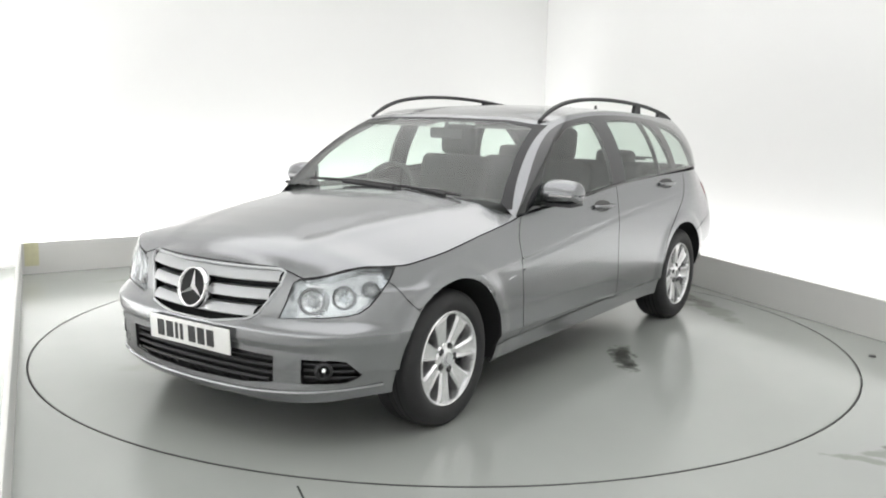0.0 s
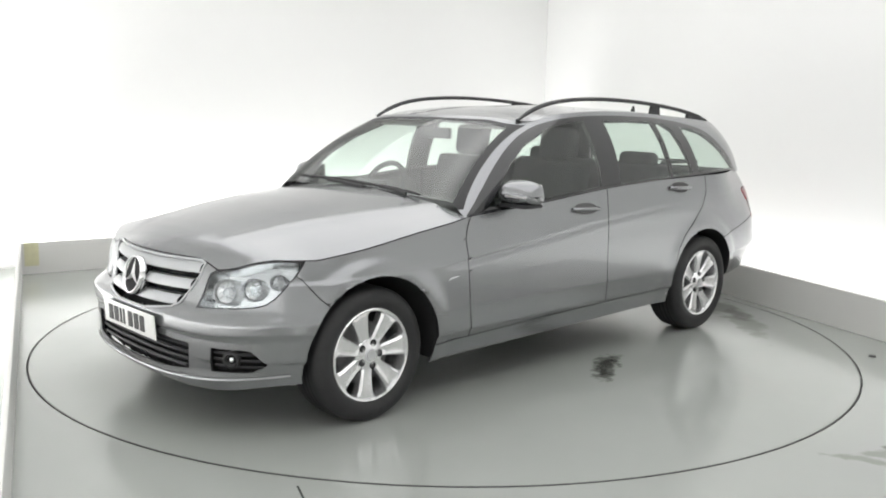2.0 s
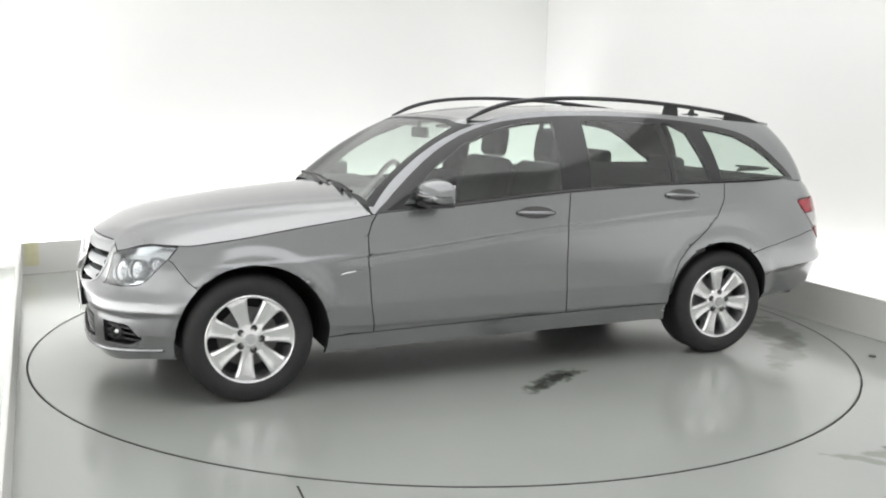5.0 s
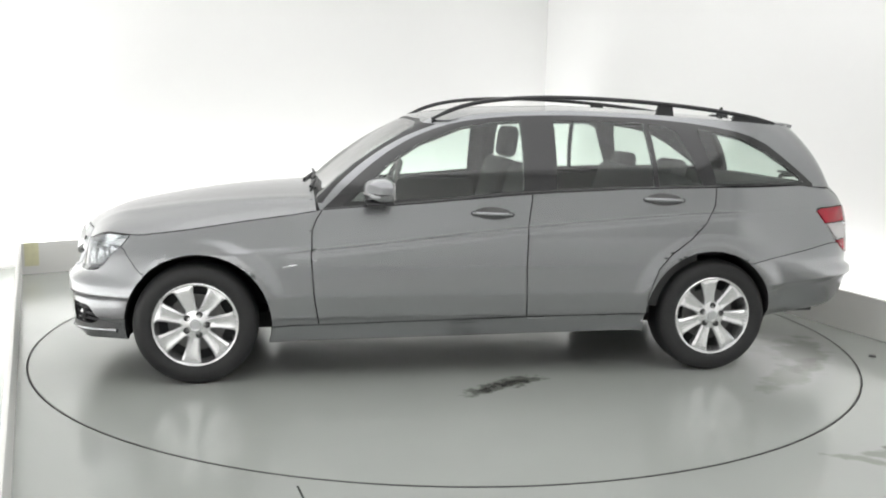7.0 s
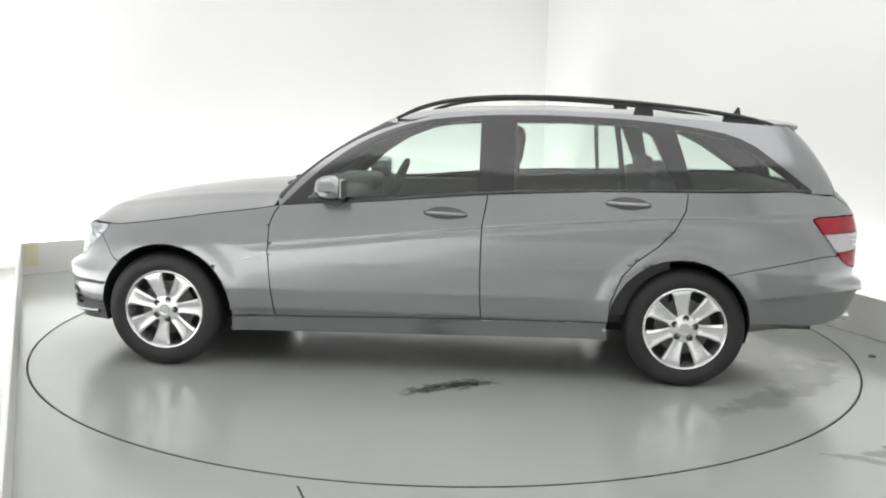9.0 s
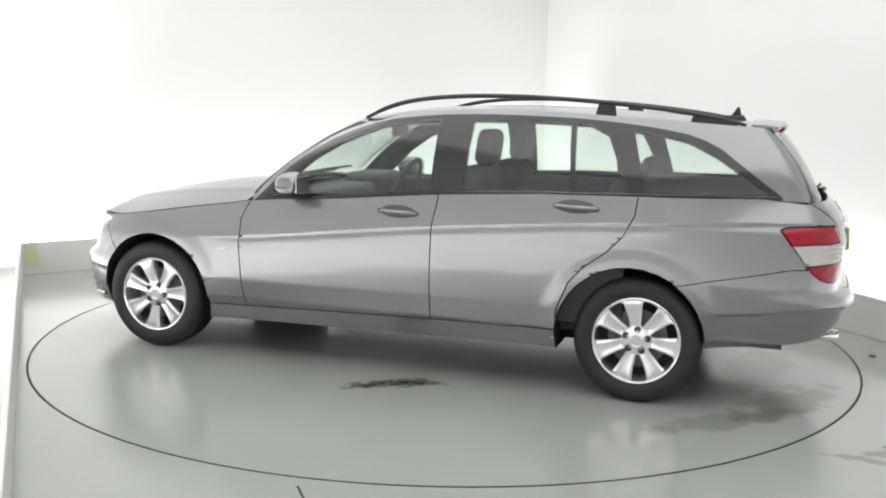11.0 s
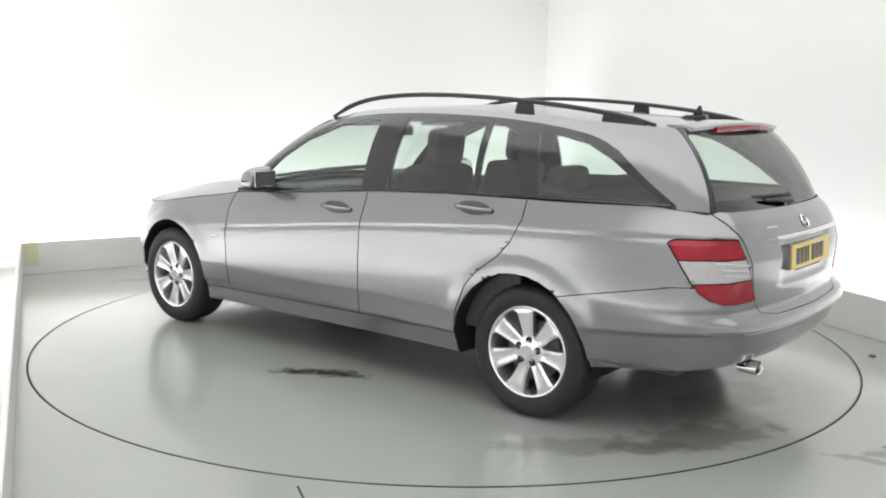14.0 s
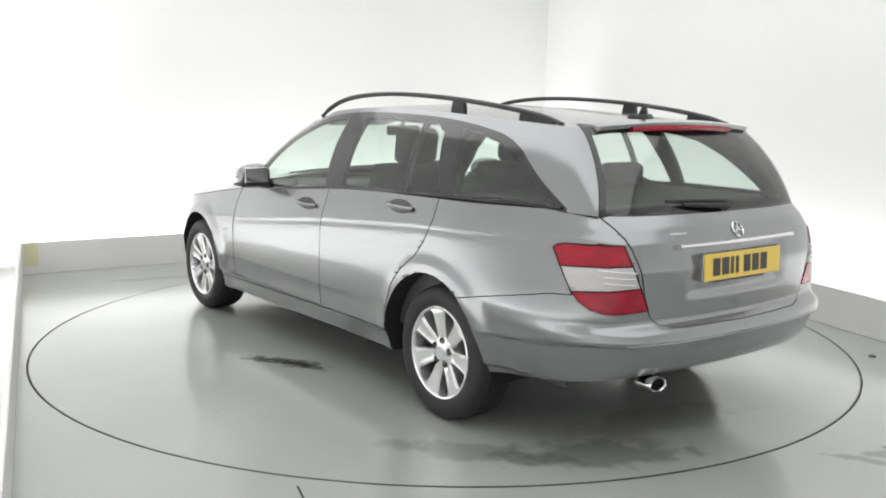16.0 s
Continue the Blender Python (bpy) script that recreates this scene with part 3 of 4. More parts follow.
# ---- greenhouse ----
GH = [((0.73, 0, 0.962), (0.19, 0, 1.372), 0.025), ((0.735, 0.25, 0.960), (0.188, 0.22, 1.370), 0.025), ((0.748, 0.5, 0.957), (0.178, 0.42, 1.363), 0.025),
      ((0.768, 0.705, 0.948), (0.16, 0.552, 1.352), 0.036), ((0.745, 0.788, 0.880), (0.07, 0.60, 1.350), 0.046), ((0.55, 0.80, 0.896), (-0.05, 0.612, 1.378), 0.046), ((0.25, 0.812, 0.922), (-0.2, 0.615, 1.394), 0.042),
      ((-0.35, 0.82, 0.978), (-0.55, 0.615, 1.409), 0.036), ((-0.8, 0.815, 0.996), (-0.9, 0.612, 1.404), 0.034), ((-1.38, 0.785, 1.008), (-1.35, 0.60, 1.380), 0.034),
      ((-1.8, 0.728, 1.012), (-1.65, 0.58, 1.362), 0.038), ((-2.03, 0.675, 1.010), (-1.80, 0.56, 1.352), 0.04), ((-2.135, 0.63, 1.005), (-1.90, 0.53, 1.346), 0.03),
      ((-2.185, 0.5, 1.0), (-1.945, 0.42, 1.352), 0.02), ((-2.205, 0.25, 0.995), (-1.97, 0.2, 1.358), 0.02), ((-2.21, 0, 0.992), (-1.975, 0, 1.36), 0.02)]
DLO = [(0.748, 0.86), (0.742, 0.893), (0.518, 1.10), (0.322, 1.232), (0.08, 1.328), (-0.194, 1.369), (-0.49, 1.384), (-0.79, 1.382), (-1.09, 1.369), (-1.395, 1.337),
       (-1.60, 1.297), (-1.72, 1.242), (-1.82, 1.165), (-2.005, 1.028), (-2.01, 0.98), (-2.01, 0.86)]
DLO = [DLO[0]] + [tuple(float(c) for c in p) for p in spline(DLO[1:14], 34)] + DLO[14:]
GLASS_F = [(0.60, 0.932), (0.40, 1.125), (0.25, 1.222), (0.02, 1.312), (-0.15, 1.338), (-0.30, 1.348), (-0.30, 0.994), (0.1, 0.957)]
GLASS_R = [(-0.48, 1.003), (-0.485, 1.352), (-0.75, 1.355), (-0.99, 1.347), (-1.025, 1.018), (-0.8, 1.016)]
GLASS_V = [(-1.05, 1.02), (-1.02, 1.345), (-1.09, 1.342), (-1.18, 1.30), (-1.30, 1.03)]
GLASS_Q = [(-1.385, 1.032), (-1.305, 1.318), (-1.42, 1.305), (-1.56, 1.275), (-1.70, 1.205), (-1.80, 1.137), (-1.945, 1.036)]
SCREEN = [(-0.1, 0.955), (0.788, 0.92), (0.636, 1.328), (0.42, 1.352), (-0.1, 1.36)]
SCREEN_GLASS = [(-0.1, 0.97), (0.735, 0.945), (0.600, 1.312), (0.41, 1.338), (-0.1, 1.346)]
BACKLIGHT = [(-0.1, 1.008), (0.630, 1.014), (0.528, 1.325), (0.42, 1.336), (-0.1, 1.344)]
ROOF_X, ROOF_Z = [0.19, 0.1, 0, -0.2, -0.67, -1.135, -1.6, -1.85, -1.975], [1.372, 1.39, 1.404, 1.424, 1.438, 1.424, 1.394, 1.373, 1.36]


def build_greenhouse(car):
    keys = np.array([[*b, *t, w] for b, t, w in GH])
    for c in (1, 4):
        keys[:, c] += 0.026 * np.minimum(1.0, keys[:, c] / 0.45)
    ring = spline(keys, 240)
    n, m = len(ring), 22
    tang = np.gradient((ring[:, :3] + ring[:, 3:6]) / 2, axis=0)
    bm = bmesh.new()
    rows = []
    for i in range(n):
        b, t, w = Vector(ring[i, :3]), Vector(ring[i, 3:6]), ring[i, 6]
        tg = Vector(tang[i]) if 0 < i < n - 1 else Vector((0, 1 if i == 0 else -1, 0))
        nrm = tg.cross(t - b).normalized()
        mid = (b + t) / 2
        if nrm.dot(mid - Vector((-0.6, 0, 1.0))) < 0:
            nrm = -nrm
        row = []
        for j in range(m + 1):
            v = j / m
            p = b.lerp(t, v) + nrm * w * 4 * v * (1 - v)
            if i in (0, n - 1):
                p.y = 0
            row.append(bm.verts.new(p))
        rows.append(row)
    for i in range(n - 1):
        for j in range(m):
            bm.faces.new((rows[i][j], rows[i + 1][j], rows[i + 1][j + 1], rows[i][j + 1]))
    bmesh.ops.recalc_face_normals(bm, faces=bm.faces[:])
    if sum(f.normal.y for f in bm.faces) < 0:
        bmesh.ops.reverse_faces(bm, faces=bm.faces[:])
    tops = [Vector(r[3:6]) for r in ring]
    bm.normal_update()
    SKIN[:] = [BVHTree.FromBMesh(bm)]
    cu = Cutter(bm)
    side = lambda c: c.y > 0.5 and -2.1 < c.x < 0.79
    side_g = lambda c: c.y > 0.52 and -2.06 < c.x < 0.74
    fr = lambda c: c.x > 0.12 and (c.y < 0.811)
    re = lambda c: c.x < -1.87
    regions = [("windscreen", f3(SCREEN_GLASS, 0.5), FRONT, fr), ("screen_border", f3(SCREEN, 0.5), FRONT, fr), ("rear_window", f3(BACKLIGHT, -2.1), REAR, re),
               ("front_side_window", s3(GLASS_F), SIDE, side_g), ("rear_side_window", s3(GLASS_R), SIDE, side_g), ("vent_window", s3(GLASS_V), SIDE, side_g), ("quarter_window", s3(GLASS_Q), SIDE, side_g),
               ("window_surround", s3(DLO), SIDE, side), ("hatch", f3([(-0.1, 0.9), (0.655, 0.9), (0.658, 1.01), (0.612, 1.16), (0.558, 1.32), (0.549, 1.36), (-0.1, 1.5)], -2.1), REAR, lambda c: c.x < -1.84)]
    for name, pts, view, where in regions:
        cu.cut(pts, view, where)
    bmesh.ops.remove_doubles(bm, verts=bm.verts[:], dist=0.0024)
    bmesh.ops.dissolve_degenerate(bm, edges=bm.edges[:], dist=0.0005)
    bm.normal_update()
    left = set(bm.faces)
    got = {}
    for name, pts, view, where in regions:
        got[name] = cu.pick(left, pts, view, where)
        left -= set(got[name])
    panes = []
    for name in ("windscreen", "rear_window"):
        panes.append(part(name, panel_bm(got[name], both=True, rim=0, gap=-0.003), GLASS, car, "green-tinted glass", sharp=0))
    for name in ("front_side_window", "rear_side_window", "vent_window", "quarter_window"):
        for mirror in (False, True):
            panes.append(part(name, panel_bm(got[name], mirror=mirror, rim=0, gap=-0.003), GLASS, car, "green-tinted glass", sharp=0))
    for p in panes:
        p.visible_shadow = False
    for mirror in (False, True):
        part("window_surround", panel_bm(got["window_surround"], mirror=mirror, rim=0.02, gap=0), [GLOSSBLACK, GLOSSBLACK], car, "gloss black pillar trim", sharp=0)
    part("screen_border", panel_bm(got["screen_border"], both=True, rim=0.0, gap=0), BLACK, car, "black printed border of the windscreen", sharp=0)
    hatch = got.pop("hatch")
    part("tailgate_frame", panel_bm(hatch, both=True, rim=0.02), GLOSSBLACK, car, sharp=0)
    cowl = [f for f in left if f.calc_center_median().z < 0.962 and f.calc_center_median().x > 0.6 and f.calc_center_median().y < 0.68]
    left -= set(cowl)
    part("pillar_frame", panel_bm(list(left), both=True, rim=0.03, gap=0), [PAINT, DARK], car, sharp=0)
    bm.free()
    # roof skin
    SKIN.clear()
    bm = bmesh.new()
    rows = []
    xs = np.array([t.x for t in tops])
    order = np.argsort(xs)
    k1 = len(tops)
    m = 14
    for k, e in enumerate(tops):
        xc = tops[0].x + (tops[-1].x - tops[0].x) * k / (k1 - 1)
        row = []
        for j in range(m + 1):
            eta = 1 - j / m
            x = e.x + (xc - e.x) * (1 - eta)
            y = e.y * eta
            ye = float(np.interp(x, xs[order], np.array([t.y for t in tops])[order]))
            ze = float(np.interp(x, xs[order], np.array([t.z for t in tops])[order]))
            zc = by(x, ROOF_X, ROOF_Z)
            q = min(1.0, y / ye) if ye > 1e-4 else 1.0
            row.append(bm.verts.new((x, y, (zc + (ze - zc) * q ** 2.2) if j else e.z)))
        rows.append(row)
    for k in range(k1 - 1):
        for j in range(m):
            try:
                bm.faces.new((rows[k][j], rows[k + 1][j], rows[k + 1][j + 1], rows[k][j + 1]))
            except ValueError:
                pass
    bmesh.ops.remove_doubles(bm, verts=bm.verts[:], dist=0.0004)
    bmesh.ops.recalc_face_normals(bm, faces=bm.faces[:])
    if sum(f.normal.z for f in bm.faces) < 0:
        bmesh.ops.reverse_faces(bm, faces=bm.faces[:])
    roof = panel_bm(bm.faces[:], both=True, gap=0)
    lining = panel_bm(bm.faces[:], both=True, rim=0, gap=0.01)
    for v in lining.verts:
        v.co.z -= 0.03
    bm.free()
    part("roof", roof, [PAINT, DARK], car, sharp=0)
    part("headlining", lining, LINER, car, "pale grey fabric headlining")


# ---- wheels ----
def build_wheel(car, x, y_out, right=False):
    wheel = new("wheel")
    wheel.parent = car
    wheel.matrix_local = pose(x, -y_out if right else y_out, 0.310, 0, 0, 180 if right else 0) @ Matrix.Scale(0.98, 4)
    tyre = lathe_bm([(0.212, -0.02), (0.222, -0.006), (0.245, 0.006), (0.268, 0.008), (0.289, 0.002), (0.302, -0.007), (0.310, -0.018), (0.315, -0.034), (0.317, -0.06), (0.317, -0.11), (0.317, -0.16), (0.314, -0.19), (0.305, -0.207),
                     (0.29, -0.217), (0.25, -0.222), (0.212, -0.205)], 96)
    # circumferential grooves: dark bands flush with the tread, their shade put into the colour
    part("tyre", tyre, RUBBER, wheel, "worn black rubber tyre", sharp=0.9)
    groove = bmesh.new()
    for yy in (-0.07, -0.10, -0.13):
        join(groove, lathe_bm([(0.3172, yy - 0.005), (0.3174, yy + 0.005), (0.30, yy + 0.004), (0.30, yy - 0.004)], 72))
    part("tread_groove", groove, DARK, wheel)
    part("rim_barrel", lathe_bm([(0.214, -0.016), (0.219, -0.012), (0.220, -0.004), (0.215, 0.0), (0.207, -0.004), (0.203, -0.02), (0.198, -0.10), (0.203, -0.10), (0.208, -0.03)], 80), ALLOY, wheel)
    part("brake_disc", lathe_bm([(0.148, -0.085), (0.148, -0.075), (0.05, -0.075), (0.05, -0.085)], 48), STEEL, wheel, "dark steel brake disc", sharp=0.5)
    part("wheel_back", lathe_bm([(0.20, -0.10), (0.20, -0.11), (0.001, -0.11), (0.001, -0.10)], 48), DARK, wheel)
    for k in range(7):
        a = math.radians(k * 360 / 7 + (278 if x > 0 else 83))
        own = bmesh.new()
        # radius, half width, face height
        prof = [(0.052, 0.027, -0.022), (0.075, 0.029, -0.021), (0.10, 0.031, -0.019), (0.13, 0.036, -0.015), (0.16, 0.041, -0.011), (0.178, 0.045, -0.009), (0.191, 0.050, -0.008), (0.198, 0.084, -0.008), (0.212, 0.095, -0.009)]
        rows = []
        for r, w, f in prof:
            rows.append([own.verts.new((r, f - 0.05, -w)), own.verts.new((r, f - 0.010, -w)), own.verts.new((r, f, -w * 0.72)), own.verts.new((r, f - 0.006, 0)), own.verts.new((r, f, w * 0.72)), own.verts.new((r, f - 0.010, w)), own.verts.new((r, f - 0.05, w))])
        for i in range(len(rows) - 1):
            for j in range(6):
                own.faces.new((rows[i][j], rows[i][j + 1], rows[i + 1][j + 1], rows[i + 1][j]))
        own.faces.new(rows[0])
        own.faces.new(rows[-1][::-1])
        bmesh.ops.recalc_face_normals(own, faces=own.faces[:])
        own.transform(Matrix.Rotation(-a, 4, "Y"))
        part("spoke", own, ALLOY, wheel, sharp=0.5)
    part("hub", lathe_bm([(0.001, -0.012), (0.034, -0.013), (0.045, -0.018), (0.072, -0.021), (0.078, -0.03), (0.078, -0.09), (0.001, -0.09)], 48), ALLOY, wheel, sharp=0.5)
    part("centre_cap", lathe_bm([(0.001, -0.006), (0.026, -0.007), (0.031, -0.010), (0.032, -0.02), (0.001, -0.02)], 36), SATIN, wheel, sharp=0.5)
    ringb = lathe_bm([(0.024, -0.0055), (0.0275, -0.005), (0.0275, -0.008), (0.024, -0.008)], 36)
    part("cap_ring", ringb, CHROME, wheel)
    for k in range(5):
        a = math.radians(90 + 72 * k + (20 if x > 0 else 5))
        # dark disc on the hub face; the hole's shade is put into its colour
        hole = lathe_bm([(0.001, -0.019), (0.0125, -0.0185), (0.0135, -0.0165), (0.016, -0.0165), (0.016, -0.03), (0.001, -0.03)], 20)
        part("bolt_hole", moved(hole, Matrix.Translation((0.056 * math.cos(a), 0, 0.056 * math.sin(a)))), DARK, wheel)
        bolt = lathe_bm([(0.001, -0.015), (0.007, -0.0155), (0.008, -0.018), (0.008, -0.025), (0.001, -0.025)], 6)
        part("wheel_bolt", moved(bolt, Matrix.Translation((0.056 * math.cos(a), 0, 0.056 * math.sin(a)))), STEEL, wheel)
    return wheel


def build_liner(car, x):
    for s in (1, -1):
        bm = bmesh.new()
        n = 24
        rows = []
        for k in range(n + 1):
            a = math.radians(-13 + 206 * k / n)
            px = x + 0.366 * math.cos(a)
            pz = 0.31 + 0.366 * math.sin(a)
            i = int(np.argmin(np.abs(OUTLINE[:, 0] - px)))
            yo = float(OUTLINE[i, 1] - NORM[i, 1] * inset(px, OUTLINE[i, 1], NORM[i, 0], NORM[i, 1], pz)) - 0.009
            rows.append([bm.verts.new((px, s * y, 0.31 + 0.366 * math.sin(a))) for y in (yo, 0.42)])
        for k in range(n):
            bm.faces.new((rows[k][0], rows[k + 1][0], rows[k + 1][1], rows[k][1]))
        bm.faces.new([r[1] for r in rows])
        part("wheel_arch_liner", bm, DARK, car, "black wheel arch liner")


# ---- trim and fittings ----
def on_shell(bvh, p, d):
    hit, nrm, _, _ = bvh.ray_cast(Vector(p), Vector(d))
    return hit, nrm


def build_underbody(car):
    part("underbody", box_bm(-1.62, 1.70, -0.60, 0.60, 0.22, 0.32, 0.03), DARK, car, "black underbody")
    part("rear_core", box_bm(-2.12, -1.72, -0.56, 0.56, 0.38, 0.85, 0.05), DARK, car, "dark rear body core")
    for s in (1, -1):
        part("bulkhead", box_bm(0.95, 1.02, -0.7 if s < 0 else 0.0, 0.0 if s < 0 else 0.7, 0.3, 0.86), DARK, car)


def build_front(car, bvh):
    # grille: chrome frame, slats that follow the nose; the body's dark backing shows behind
    def nose(y, z, out=0.0):
        hit, nrm = on_shell(bvh, (3.0, min(abs(y), 0.999), z), (-1, 0, 0))
        p = Vector((hit.x + out, y, z)) if hit else Vector((2.0, y, z))
        return p
    loop = [(y, z) for y, z in GRILLE[1:-1]]
    full = [(y, z) for y, z in loop] + [(-y, z) for y, z in loop[::-1]]
    pts = []
    for i in range(len(full)):
        a, b = full[i], full[(i + 1) % len(full)]
        k = max(2, int(math.hypot(a[0] - b[0], a[1] - b[1]) / 0.03))
        pts += [nose(a[0] + (b[0] - a[0]) * t / k, a[1] + (b[1] - a[1]) * t / k, 0.0) for t in range(k)]
    grille = new("grille")
    grille.parent = car
    part("grille_frame", tube_bm(pts, 0.0055, 8, closed=True), SATIN, grille, "chrome grille surround")
    for z0, z1, half in ((0.690, 0.733, 0.405), (0.616, 0.654, 0.372), (0.543, 0.580, 0.322)):
        bm = bmesh.new()
        n = 40
        rows = []
        for k in range(n + 1):
            y = -half + 2 * half * k / n
            a, b = nose(y, z1, -0.010), nose(y, z0, 0.003)
            c = nose(y, z0, -0.02) - Vector((0, 0, 0.004))
            e = nose(y, z1, -0.045)
            rows.append([bm.verts.new(v) for v in (e, a, a.lerp(b, 0.5) + Vector((0.006, 0, 0.003)), b, b - Vector((0.004, 0, 0.006)), c)])
        for k in range(n):
            for j in range(5):
                bm.faces.new((rows[k][j], rows[k + 1][j], rows[k + 1][j + 1], rows[k][j + 1]))
        bmesh.ops.recalc_face_normals(bm, faces=bm.faces[:])
        part("slat", bm, SATIN, grille, "satin silver grille slat")
    # round emblem: a dark disc, a chrome ring and three spokes
    centre = nose(0, 0.632, 0.024)
    emblem = new("round_emblem")
    emblem.parent = car
    em = Matrix.Translation(centre) @ Matrix.Rotation(math.radians(-90), 4, "Z") @ Matrix.Rotation(math.radians(14), 4, "X") @ Matrix.Scale(0.87, 4)
    part("emblem_disc", moved(lathe_bm([(0.001, 0.0), (0.088, -0.002), (0.092, -0.012), (0.092, -0.06), (0.001, -0.06)], 48), em), DARK, emblem, "black disc", sharp=0.5)
    part("emblem_ring", moved(lathe_bm([(0.086, 0.004), (0.092, 0.012), (0.099, 0.012), (0.105, 0.0), (0.105, -0.02), (0.086, -0.02)], 56), em), CHROME, emblem, "chrome ring", sharp=0.8)
    for k in range(3):
        bm = bmesh.new()
        tip = bm.verts.new((0.0, 0.006, 0.09))
        l, r, c = bm.verts.new((-0.0155, 0.002, 0.009)), bm.verts.new((0.0155, 0.002, 0.009)), bm.verts.new((0, 0.016, 0.0))
        lo = bm.verts.new((0, 0.002, -0.012))
        bm.faces.new((tip, l, c))
        bm.faces.new((tip, c, r))
        bm.faces.new((l, lo, c))
        bm.faces.new((r, c, lo))
        bm.transform(Matrix.Rotation(math.radians(120 * k), 4, "Y"))
        part("emblem_spoke", moved(bm, em), CHROME, emblem, smooth=False)
    # lower intake slats
    intake = new("lower_intake")
    intake.parent = car
    for z in (0.287, 0.318, 0.349, 0.380):
        half = 0.44 if z > 0.31 else 0.41
        part("slat", tube_bm([nose(y, z, -0.02) for y in np.linspace(-half, half, 24)], 0.008, 6), BLACK, intake)
    lip = [nose(y, 0.226 + 0.037 * (y / 0.7) ** 2, 0.002) for y in np.linspace(-0.80, 0.80, 48)]
    part("bumper_lip", tube_bm(lip, 0.011, 8), PAINT, car)
    for s in (1, -1):
        fog = new("fog_lamp")
        fog.parent = car
        p = nose(0.650, 0.346, -0.012)
        p.y *= s
        d = Matrix.Translation(p) @ Matrix.Rotation(math.radians(-90 + 35 * s), 4, "Z")
        part("fog_lens", moved(lathe_bm([(0.001, 0.010), (0.010, 0.002), (0.017, -0.004), (0.020, -0.012), (0.020, -0.03), (0.001, -0.03)], 32), d), REFLECTOR, fog, "small round clear fog lamp")
        part("fog_ring", moved(lathe_bm([(0.020, -0.008), (0.027, 0.006), (0.038, 0.0), (0.038, -0.02), (0.020, -0.02)], 32), d), BLACK, fog)
        for z in (0.315, 0.345, 0.372):
            part("slat", tube_bm([Vector((q.x, q.y * s, q.z)) for q in (nose(y, z, -0.022) for y in np.linspace(0.57, 0.74, 8))], 0.006, 6), BLACK, fog)


def build_headlamp(car, faces, bvh):
    SKIN[:] = [bvh]
    for s in (1, -1):
        lamp = new("headlamp")
        lamp.parent = car
        bowl = panel_bm(faces, mirror=s < 0, rim=0, gap=0.004)
        bowl.normal_update()
        ways = {v: lower_normal(v.co) for v in bowl.verts}
        for v, w in ways.items():
            v.co -= w * 0.062
        rim = [e for e in bowl.edges if len(e.link_faces) == 1]
        base = {tuple(round(c, 5) for c in v.co): w for v, w in ways.items()}
        for g in bmesh.ops.extrude_edge_only(bowl, edges=rim)["geom"]:
            if isinstance(g, bmesh.types.BMVert):
                g.co += base[tuple(round(c, 5) for c in g.co)] * 0.058
        part("reflector", bowl, REFLECTOR, lamp, "bright chrome reflector")
        lens = panel_bm(faces, mirror=s < 0, rim=0, gap=0.0015)
        ob = part("lens", lens, LENS, lamp, "clear plastic lens", sharp=0)
        ob.visible_shadow = False
        for x, y, z, r, name in ((1.880, 0.512, 0.616, 0.050, "main_beam"), (1.800, 0.618, 0.638, 0.043, "dipped_beam"), (1.734, 0.702, 0.672, 0.030, "indicator")):
            hit, _ = on_shell(bvh, (x + 0.8, y + 0.6, z), (-0.8, -0.6, 0))
            if hit:
                x, y = hit.x - 0.8 * 0.030, hit.y - 0.6 * 0.030
            d = Matrix.Translation((x, y * s, z)) @ Matrix.Rotation(math.radians(-90 + 30 * s), 4, "Z") @ Matrix.Rotation(math.radians(12), 4, "X")
            ring = part(name, moved(lathe_bm([(r * 1.0, 0.004), (r * 1.08, 0.012), (r * 1.16, 0.004), (r * 1.16, -0.03), (r * 0.9, -0.006), (r * 0.5, -0.018), (0.001, -0.022), (0.001, -0.05), (r * 1.05, -0.05)], 36, closed=False), d), ALLOY, lamp, "chrome-ringed lamp bowl", sharp=0.5)
            part("bulb", moved(lathe_bm([(0.001, 0.004), (r * 0.3, 0.0), (r * 0.42, -0.012), (r * 0.42, -0.03), (0.001, -0.03)], 24), d), LENS if name == "dipped_beam" else SATIN, lamp)
            for q in range(8):
                a = q * math.tau / 8
                fin = box_bm(r * 0.5, r * 0.98, -0.016, -0.012, -0.002, 0.002)
                fin.transform(Matrix.Rotation(a, 4, "Y"))
                part("flute", moved(fin, d), SATIN, lamp, smooth=False)


def build_tail_lamp(car, faces, clear_faces):
    SKIN.clear()
    made = {}
    for s in (1, -1):
        lamp = made[s] = new("tail_lamp")
        lamp.parent = car
        clear = set(clear_faces)
        zmid = 0.77
        bands = {"red_top": [f for f in faces if f not in clear and f.calc_center_median().z > zmid], "clear_band": list(clear),
                 "red_bottom": [f for f in faces if f not in clear and f.calc_center_median().z <= zmid]}
        for k, fs in bands.items():
            if fs:
                bm = panel_bm(fs, mirror=s < 0, rim=0.02, gap=0.003)
                for v in bm.verts:
                    v.co += Vector((-0.003, 0.003 * s, 0))
                part(k, bm, [CLEARLENS if k == "clear_band" else REDLENS] * 2, lamp, "clear lens band" if k == "clear_band" else "red lens", sharp=0)
    return made


